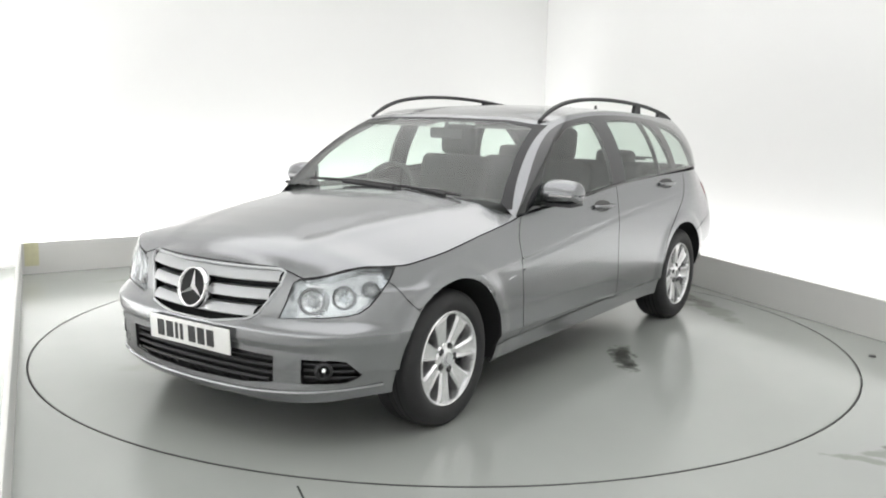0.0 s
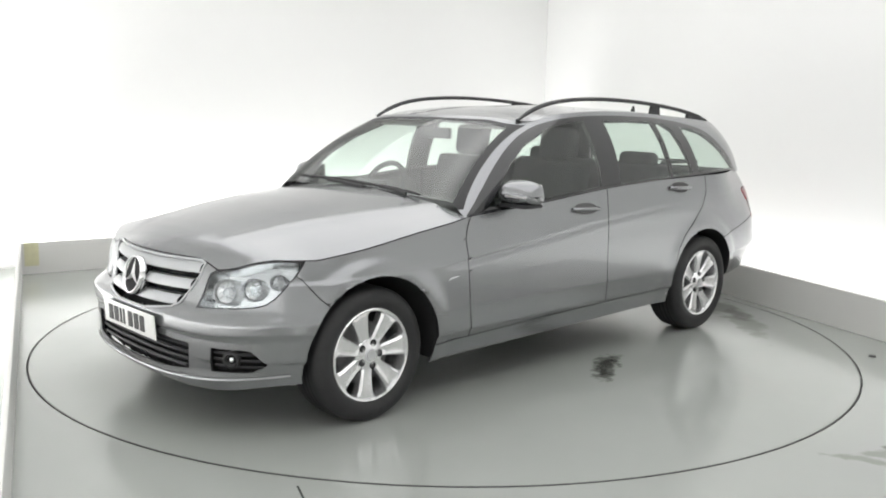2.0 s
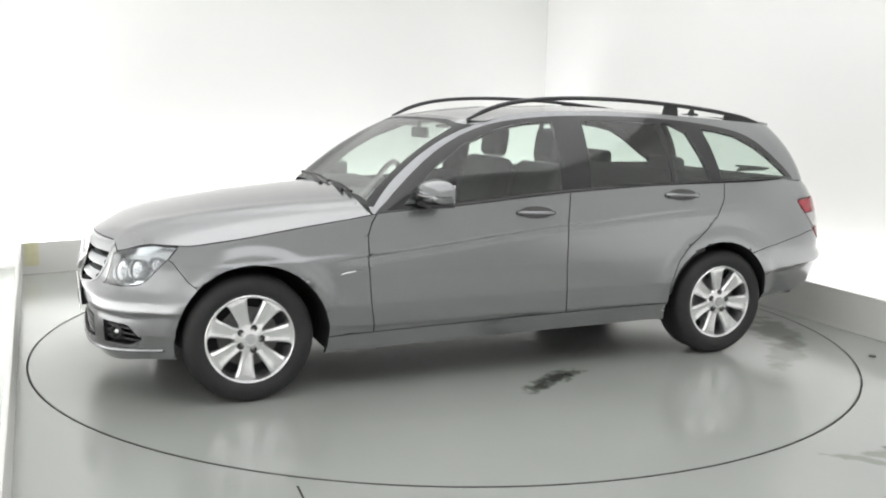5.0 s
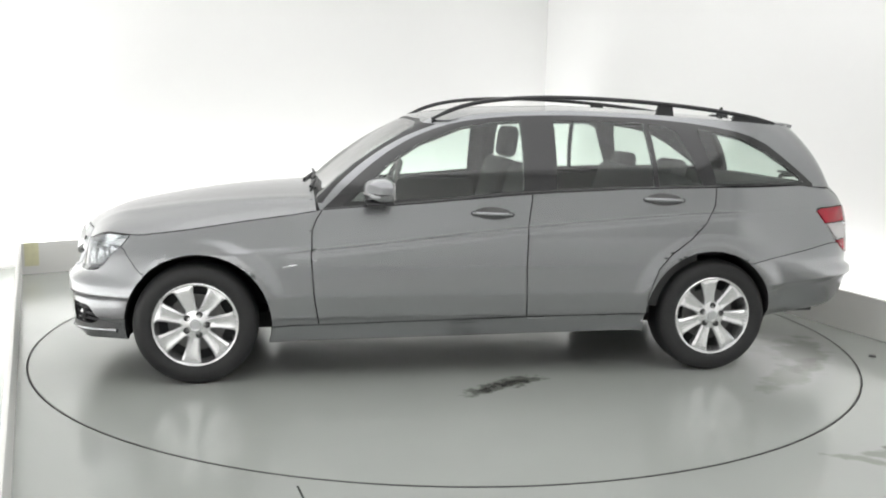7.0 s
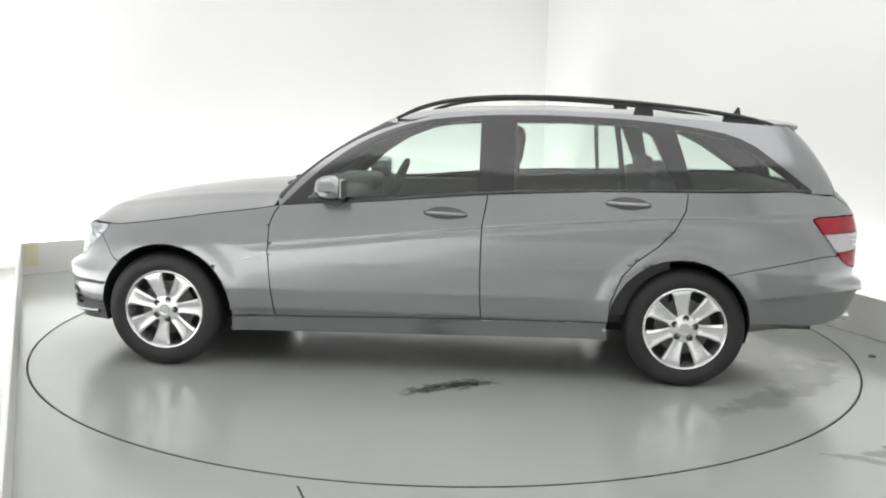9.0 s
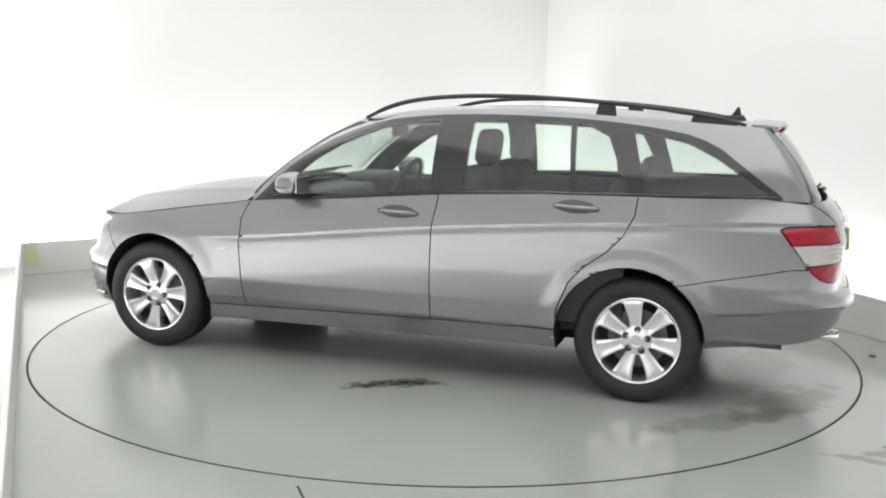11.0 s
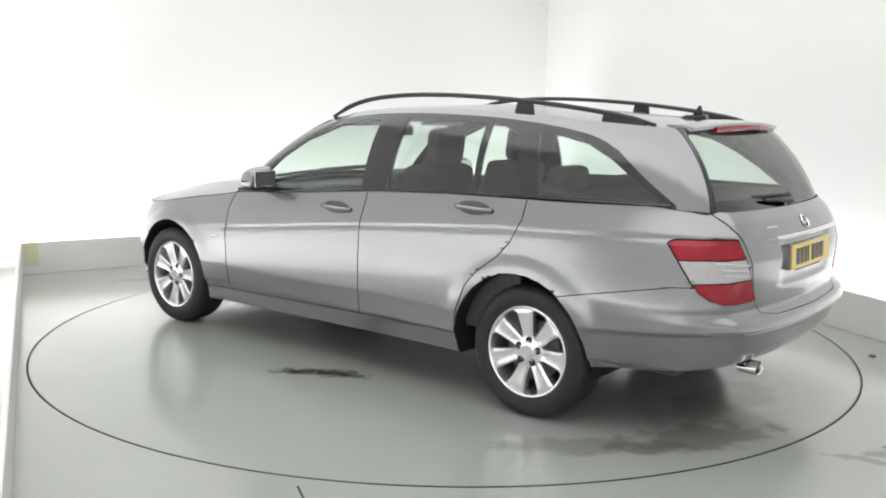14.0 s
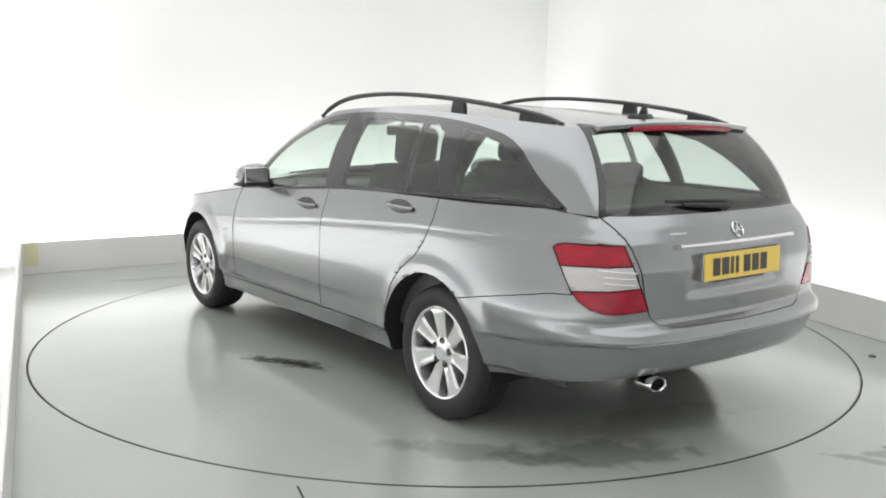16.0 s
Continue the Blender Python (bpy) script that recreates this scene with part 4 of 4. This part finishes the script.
def lamp_ribs(lamps, bvh):
    # fine horizontal ribs in the clear band of the tail lamps
    for s in (1, -1):
        for z in (0.748, 0.772, 0.796):
            pts = []
            for k in range(10):
                u = k / 9
                o = Vector((-2.6, 0.60 + 0.28 * u, z + 0.012 * u))
                hit, _ = on_shell(bvh, o, Vector((0.80, -0.25 * u, 0)).normalized())
                if hit and hit.y < 0.72:
                    pts.append((hit.x - 0.005, s * hit.y, hit.z))
            if len(pts) > 2:
                part("lens_rib", tube_bm(pts, 0.0040, 6), SATIN, lamps[s], "grey rib of the tail lamp lens")


def plate_bars(parent, m, front):
    body = box_bm(-0.26, 0.26, -0.006, 0.0, -0.0555, 0.0555, 0.002)
    part("plate", moved(body, m), PLATE_W if front else PLATE_Y, parent, "white plate" if front else "yellow plate", smooth=False)
    x = -0.205
    for k in range(7):
        w = 0.044 if k not in (2, 3) else 0.018
        part("dark_bar", moved(box_bm(x, x + w, -0.0085, -0.004, -0.036, 0.036), m), INK, parent, smooth=False)
        x += w + (0.036 if k == 3 else 0.015)


def build_plates(car, bvh):
    p = new("front_number_plate")
    p.parent = car
    plate_bars(p, Matrix.Translation((2.112, 0, 0.432)) @ Matrix.Rotation(math.radians(90), 4, "Z") @ Matrix.Rotation(math.radians(3), 4, "X"), True)
    part("plate_holder", box_bm(2.05, 2.106, -0.20, 0.20, 0.39, 0.478, 0.004), BLACK, p, smooth=False)
    r = new("rear_number_plate")
    r.parent = car
    plate_bars(r, Matrix.Translation((-2.345, 0, 0.794)) @ Matrix.Rotation(math.radians(-90), 4, "Z") @ Matrix.Rotation(math.radians(-3), 4, "X"), False)
    part("plate_mount", box_bm(-2.3445, -2.30, -0.262, 0.262, 0.738, 0.851, 0.004), PAINT, r, smooth=False)
    part("plate_bracket", box_bm(-2.3505, -2.325, -0.15, 0.19, 0.730, 0.7375, 0.002), BLACK, r, smooth=False)


def build_rear(car, bvh):
    def tail(y, z, out=0.0):
        hit, _ = on_shell(bvh, (-3.5, abs(y), z), (1, 0, 0))
        return Vector(((hit.x if hit else -2.3) - out, y, z))
    bar = [tail(y, 0.888, 0.012) for y in np.linspace(-0.388, 0.388, 24)]
    part("tailgate_strip", tube_bm(bar, 0.013, 8, flat=0.75), CHROME, car, "chrome grip strip")
    em = Matrix.Translation(tail(0, 0.935, 0.004)) @ Matrix.Rotation(math.radians(90), 4, "Z") @ Matrix.Rotation(math.radians(30), 4, "X")
    badge = new("rear_emblem")
    badge.parent = car
    part("emblem_ring", moved(lathe_bm([(0.029, 0.0), (0.032, 0.005), (0.035, 0.0), (0.032, -0.005)], 36), em), CHROME, badge)
    for k in range(3):
        b = slab_bm([(-0.006, 0.0), (0.006, 0.0), (0.001, 0.030), (-0.001, 0.030)], "y", -0.003, 0.004)
        b.transform(Matrix.Rotation(math.radians(120 * k), 4, "Y"))
        part("emblem_spoke", moved(b, em), CHROME, badge, smooth=False)
    # unreadable model lettering as a plain bar
    part("badge_bar", moved(box_bm(-0.045, 0.045, -0.0015, 0.0015, -0.0045, 0.0045, 0.001), Matrix.Translation(tail(0.36, 0.935, 0.002)) @ Matrix.Rotation(math.radians(82), 4, "Z")), SATIN, car, smooth=False)
    # roof spoiler with the high brake lamp
    ys = np.linspace(-0.50, 0.50, 29)
    bm = bmesh.new()
    rows = []
    for y in ys:
        q = (y / 0.5) ** 2
        a = Vector((-1.86 + 0.02 * q, y * 1.02, 1.383 - 0.022 * q))
        b = Vector((-2.022 + 0.05 * q, y * 1.0, 1.372 - 0.022 * q))
        rows.append([bm.verts.new(v) for v in (a, a.lerp(b, 0.5) + Vector((0, 0, 0.005)), b, b + Vector((0.006, 0, -0.016)), b + Vector((0.05, 0, -0.03)), a + Vector((-0.06, 0, -0.035)))])
    for k in range(len(rows) - 1):
        for j in range(6):
            bm.faces.new((rows[k][j], rows[k + 1][j], rows[k + 1][(j + 1) % 6], rows[k][(j + 1) % 6]))
    bm.faces.new(rows[0])
    bm.faces.new(rows[-1][::-1])
    bmesh.ops.recalc_face_normals(bm, faces=bm.faces[:])
    sp = part("roof_spoiler", bm, PAINT, car)
    light = [Vector((-2.013 + 0.05 * (y / 0.5) ** 2, y, 1.349 - 0.022 * (y / 0.5) ** 2)) for y in np.linspace(-0.33, 0.33, 20)]
    part("brake_light", tube_bm(light, 0.013, 8), REDLENS, sp, "red high-level brake light strip")
    # rear wiper
    wiper = new("rear_wiper")
    wiper.parent = car
    part("wiper_arm", tube_bm([(-2.215, -0.02, 1.012), (-2.232, -0.03, 1.022), (-2.222, 0.12, 1.032), (-2.205, 0.24, 1.038)], [0.016, 0.014, 0.010, 0.007], 8), BLACK, wiper)
    part("wiper_blade", tube_bm([(-2.212, -0.05, 1.045), (-2.20, 0.12, 1.05), (-2.175, 0.31, 1.052)], 0.008, 6), BLACK, wiper)
    # exhaust
    for y in (0.462,):
        ex = moved(lathe_bm([(0.036, 0.0), (0.041, 0.004), (0.043, -0.004), (0.041, -0.08), (0.034, -0.08), (0.034, -0.01)], 32), Matrix.Translation((-2.312, y, 0.334)) @ Matrix.Rotation(math.radians(90), 4, "Z") @ Matrix.Diagonal((1.15, 1, 0.68, 1)))
        part("exhaust_tip", ex, CHROME, car, "oval chrome exhaust tip")
        part("exhaust_bore", moved(lathe_bm([(0.001, -0.05), (0.034, -0.05), (0.034, -0.06), (0.001, -0.06)], 24), Matrix.Translation((-2.312, y, 0.334)) @ Matrix.Rotation(math.radians(90), 4, "Z") @ Matrix.Diagonal((1.15, 1, 0.68, 1))), DARK, car)
    for s in (1, -1):
        part("bumper_moulding", tube_bm([tail(y * s, 0.515, -0.001) for y in np.linspace(0.0, 0.66, 20)], 0.006, 6), PAINT, car)


def build_rails(car):
    for s in (1, -1):
        rail = new("roof_rail")
        rail.parent = car
        xs = [0.16, 0.06, -0.06, -0.2, -0.4, -0.65, -0.95, -1.2, -1.45, -1.62, -1.74, -1.82]
        zs = [1.352, 1.400, 1.438, 1.461, 1.476, 1.479, 1.468, 1.450, 1.424, 1.400, 1.378, 1.356]
        pts = [(x, s * (0.598 - 0.03 * smoothstep(-1.2, -1.85, x)), z) for x, z in spline(list(zip(xs, zs)), 40)]
        rad = [0.016 if 0.05 < k / 39 < 0.95 else 0.012 for k in range(40)]
        part("bar", tube_bm(pts, rad, 10, flat=0.75), BLACK, rail, "matt black roof rail")
        for x0, x1, z0, z1 in ((-1.09, -1.20, 1.38, 1.453), (-1.55, -1.80, 1.33, 1.385)):
            ft = slab_bm([(x0, z0), (x0 - (0.02 if x0 < 0 else 0.0), (z1 if x0 > -1.4 else 1.405)), (x1 + (0.01 if x0 > -1.4 else 0.03), z1 if x0 > -1.4 else 1.37), (x1, z0)], "y", s * 0.585, s * 0.608, 0.003)
            if x0 < -1.4:
                ft.transform(Matrix.Translation((0, -s * 0.022, 0)))
            part("foot", ft, BLACK, rail, smooth=False)
    aer = new("aerial")
    aer.parent = car
    part("aerial_base", slab_bm([(-1.66, 1.375), (-1.70, 1.402), (-1.80, 1.405), (-1.82, 1.37)], "y", -0.022, 0.022, 0.006), GLOSSBLACK, aer)
    part("aerial_fin", slab_bm([(-1.73, 1.395), (-1.765, 1.448), (-1.775, 1.448), (-1.79, 1.395)], "y", -0.006, 0.006, 0.002), GLOSSBLACK, aer)


def build_mirrors(car):
    for s in (1, -1):
        mir = new("door_mirror")
        mir.parent = car
        # rounded housing, from rings across its width; front face domed, back face flat
        rows = []
        bm = bmesh.new()
        keys = [(0.812, 0.050, 0.034, 0.990, 0.462), (0.822, 0.072, 0.050, 0.995, 0.460), (0.850, 0.086, 0.060, 1.000, 0.457), (0.90, 0.088, 0.062, 1.001, 0.455), (0.95, 0.084, 0.060, 0.999, 0.450),
                (0.985, 0.075, 0.054, 0.995, 0.443), (1.006, 0.060, 0.044, 0.990, 0.436), (1.016, 0.036, 0.028, 0.986, 0.430)]
        for y, hx, hz, cz, cx in spline(keys, 22):
            ring = []
            for k in range(40):
                a = k * math.tau / 40
                c, q = math.cos(a), math.sin(a)
                r = (abs(c) ** 3.2 + abs(q) ** 3.2) ** (-1 / 3.2)
                ring.append(bm.verts.new((cx + hx * r * c * (1.0 if c > 0 else 0.66), s * y, cz + hz * r * q - (0.014 * c * r if q > 0 and c > 0 else 0.0))))
            rows.append(ring)
        for i in range(len(rows) - 1):
            for k in range(40):
                bm.faces.new((rows[i][k], rows[i][(k + 1) % 40], rows[i + 1][(k + 1) % 40], rows[i + 1][k]))
        bm.faces.new(rows[0])
        bm.faces.new(rows[-1])
        bmesh.ops.recalc_face_normals(bm, faces=bm.faces[:])
        part("mirror_shell", bm, PAINT, mir, sharp=0)
        part("mirror_glass", box_bm(0.391, 0.397, min(s * 0.84, s * 0.99), max(s * 0.84, s * 0.99), 0.95, 1.04, 0.003), CHROME, mir, "mirror glass", smooth=False)
        part("mirror_base", box_bm(0.395, 0.53, min(s * 0.82, s * 1.005), max(s * 0.82, s * 1.005), 0.926, 0.944, 0.008), BLACK, mir)
        part("mirror_arm", tube_bm([(0.50, s * 0.775, 0.935), (0.485, s * 0.80, 0.938), (0.47, s * 0.86, 0.942)], [0.03, 0.024, 0.02], 10), BLACK, mir)
        part("repeater_lamp", tube_bm([(0.541, s * 0.88, 0.985), (0.534, s * 0.94, 0.984), (0.515, s * 0.985, 0.982), (0.47, s * 1.010, 0.980)], 0.006, 6), CLEARLENS, mir, "clear indicator strip")


def build_handles(car, bvh):
    for s in (1, -1):
        for xa, za in ((-0.132, 0.873), (-1.062, 0.948)):
            h = new("door_handle")
            h.parent = car

            def skin(x, z, out):
                hit, _ = on_shell(bvh, (x, 2.0, z), (0, -1, 0))
                return Vector((x, s * ((hit.y if hit else 0.84) + out), z))
            # scoop as a flat dark oval on the skin, its shade put into colour
            bm = bmesh.new()
            c = bm.verts.new(skin(xa, za + 0.006, 0.002))
            rim = [bm.verts.new(skin(xa + 0.098 * math.cos(a), za + 0.004 + 0.032 * math.sin(a) + 0.03 * 0.098 * math.cos(a), 0.0025)) for a in (k * math.tau / 28 for k in range(28))]
            for k in range(28):
                bm.faces.new((c, rim[k], rim[(k + 1) % 28]))
            bmesh.ops.recalc_face_normals(bm, faces=bm.faces[:])
            part("scoop", bm, STEEL, h, "dark oval, the shade of the handle recess as a colour")
            pts = [skin(xa + dx, za + 0.002 + 0.03 * dx, o) for dx, o in ((0.105, 0.004), (0.09, 0.020), (0.04, 0.031), (0, 0.033), (-0.04, 0.031), (-0.09, 0.020), (-0.105, 0.004))]
            part("grip", tube_bm([tuple(p) for p in spline([tuple(p) for p in pts], 18)], 0.0115, 10, flat=1.0), PAINT, h)


def build_wipers(car):
    wip = new("front_wiper")
    wip.parent = car
    for pts, r in (([(0.83, 0.10, 0.985), (0.80, -0.10, 0.992), (0.77, -0.30, 0.995)], 0.011), ([(0.79, 0.12, 0.995), (0.765, -0.2, 1.005), (0.775, -0.55, 1.0)], 0.008)):
        part("wiper_blade" if r < 0.01 else "wiper_arm", tube_bm(pts, r, 8), BLACK, wip)
    wip2 = new("front_wiper")
    wip2.parent = car
    for pts, r in (([(0.80, 0.42, 0.972), (0.785, 0.30, 0.984), (0.772, 0.18, 0.99)], 0.009), ([(0.775, 0.50, 0.972), (0.765, 0.28, 0.988), (0.758, 0.02, 0.994)], 0.007)):
        part("wiper_blade" if r < 0.01 else "wiper_arm", tube_bm(pts, r, 8), BLACK, wip2)
    bm = bmesh.new()
    rows = []
    for y in np.linspace(-0.52, 0.52, 21):
        q = (y / 0.7) ** 2
        rows.append([bm.verts.new(v) for v in ((0.90 - 0.05 * q, y, 0.940 - 0.085 * q), (0.80, y, 0.952 - 0.07 * q), (0.70 + 0.04 * q, y, 0.960 - 0.06 * q))])
    for k in range(20):
        for j in range(2):
            bm.faces.new((rows[k][j], rows[k + 1][j], rows[k + 1][j + 1], rows[k][j + 1]))
    part("cowl", bm, BLACK, car, "black plastic cowl")


def cushion(x0, x1, y0, y1, z0, z1, r=0.05):
    return box_bm(x0, x1, y0, y1, z0, z1, r, 4)


def build_interior(car):
    for y in (0.37, -0.37):
        seat = new("front_seat")
        seat.parent = car
        part("seat_cushion", cushion(-0.30, 0.22, y - 0.25, y + 0.25, 0.34, 0.56), FABRIC, seat)
        part("seat_back", moved(cushion(-0.07, 0.07, -0.25, 0.25, -0.02, 0.62), pose(-0.30, y, 0.50, 0, -14, 0)), FABRIC, seat)
        part("headrest", moved(cushion(-0.05, 0.05, -0.13, 0.13, 0.0, 0.20, 0.045), pose(-0.465, y, 1.105, 0, -8, 0)), FABRIC, seat)
        for d in (-0.06, 0.06):
            part("headrest_post", tube_bm([(-0.445, y + d, 1.08), (-0.46, y + d, 1.13)], 0.007, 6), CHROME, seat)
    rear = new("rear_seat")
    rear.parent = car
    part("seat_cushion", cushion(-1.10, -0.62, -0.64, 0.64, 0.34, 0.58), FABRIC, rear)
    part("seat_back", moved(cushion(-0.08, 0.08, -0.64, 0.64, 0.0, 0.56), pose(-1.12, 0, 0.52, 0, -16, 0)), FABRIC, rear)
    for y in (0.40, -0.40):
        part("headrest", moved(cushion(-0.05, 0.05, -0.14, 0.14, 0.0, 0.13, 0.04), pose(-1.275, y, 1.015, 0, -8, 0)), FABRIC, rear)
    part("dashboard", moved(box_bm(0.42, 0.86, -0.70, 0.70, 0.55, 0.93, 0.06, 4), pose(0, 0, 0)), DASH, car, "dark dashboard")
    part("instrument_hood", cushion(0.40, 0.66, -0.58, -0.18, 0.88, 0.985, 0.04), DASH, car)
    part("floor_pan", box_bm(-2.05, 0.9, -0.72, 0.72, 0.30, 0.345), DASH, car)
    part("load_floor", box_bm(-2.12, -1.20, -0.62, 0.62, 0.60, 0.66, 0.02), FABRIC, car)
    part("load_cover", box_bm(-2.02, -1.30, -0.62, 0.62, 1.005, 1.025, 0.006), FABRIC, car, "charcoal load cover")
    for s in (1, -1):
        for x0, x1, zt in ((0.70, -0.34, 0.93), (-0.40, -1.30, 0.975)):
            part("door_card", box_bm(x1, x0, s * 0.79 - 0.02, s * 0.79 + 0.02, 0.36, zt, 0.015), DASH, car)
    wheel = new("steering_wheel")
    wheel.parent = car
    m = pose(0.30, -0.37, 0.90, 0, 65, 0)
    part("wheel_rim", moved(tube_bm([(0.185 * math.cos(a), 0.185 * math.sin(a), 0) for a in (k * math.tau / 40 for k in range(40))], 0.016, 10, closed=True), m), DASH, wheel)
    part("wheel_boss", moved(cushion(-0.07, 0.07, -0.085, 0.085, -0.03, 0.03, 0.025), m), DASH, wheel)
    for y0, y1 in ((0.06, 0.18), (-0.18, -0.06)):
        part("wheel_spoke", moved(box_bm(-0.018, 0.018, y0, y1, -0.01, 0.01, 0.005), m), DASH, wheel)
    part("rear_view_mirror", cushion(0.185, 0.21, -0.12, 0.12, 1.235, 1.298, 0.012), DASH, car, "dark interior mirror")
    part("mirror_stalk", tube_bm([(0.20, 0, 1.345), (0.20, 0, 1.28)], 0.012, 8), DASH, car)
    for s in (1, -1):
        part("sun_visor", moved(box_bm(-0.0, 0.14, s * 0.36 - 0.2, s * 0.36 + 0.2, -0.008, 0.008, 0.006), pose(0.03, 0, 1.335, 0, 12, 0)), LINER, car)


def build_badges(car, bvh):
    for s in (1, -1):
        p = [Vector((x, s * (on_shell(bvh, (x, 2, z), (0, -1, 0))[0].y + 0.002), z)) for x, z in ((0.945, 0.606), (0.915, 0.613), (0.872, 0.618))]
        part("wing_badge", tube_bm(p, [0.002, 0.0045, 0.002], 6), CHROME, car, "small chrome wing badge")
        belt = [(x, s * (y + 0.026), z) for x, y, z in ((0.73, 0.800, 0.893), (0.25, 0.818, 0.931), (-0.05, 0.825, 0.960), (-0.35, 0.828, 0.986), (-0.8, 0.822, 1.006), (-1.38, 0.792, 1.018), (-1.8, 0.733, 1.024), (-1.985, 0.69, 1.026))]
        part("waist_moulding", tube_bm([tuple(p) for p in spline(belt, 50)], 0.008, 6), GLOSSBLACK, car, "black waist seal")


def build_car():
    car = new("estate_car")
    tagged(car, "silver-grey metallic five-door estate car on a turntable", "car")
    bm, got, top, jobs = build_lower_body(car)
    bm.normal_update()
    bvh = BVHTree.FromBMesh(bm)
    build_bonnet(car, top)
    build_greenhouse(car)
    build_front(car, bvh)
    build_headlamp(car, got["headlamp"], bvh)
    lamps = build_tail_lamp(car, got["tail_lamp"], got["tail_clear"])
    lamp_ribs(lamps, bvh)
    build_plates(car, bvh)
    build_rear(car, bvh)
    build_handles(car, bvh)
    build_badges(car, bvh)
    bm.free()
    build_rails(car)
    build_mirrors(car)
    build_wipers(car)
    build_underbody(car)
    build_interior(car)
    for x in (1.365, -1.342):
        build_liner(car, x)
    for x in (1.38, -1.38):
        build_wheel(car, x, 0.870)
        build_wheel(car, x, 0.870, True)
    return car


build_room()
TABLE = build_turntable()
CAR = build_car()

# angle of the turntable, in degrees, by seconds
TURN = [(0.0, 235.1), (0.5, 233.4), (1.0, 230.65), (1.5, 227.2)] + [(float(t), 230.65 - 6.898 * (t - 1)) for t in range(2, 17)]


def motions():
    walk(TABLE, [(t, pose(0, 0, 0, 0, 0, a)) for t, a in TURN])
    walk(CAR, [(t, pose(0, 0, 0, 0, 0, a) @ pose(0.058, 0.168, 0)) for t, a in TURN])


motions()
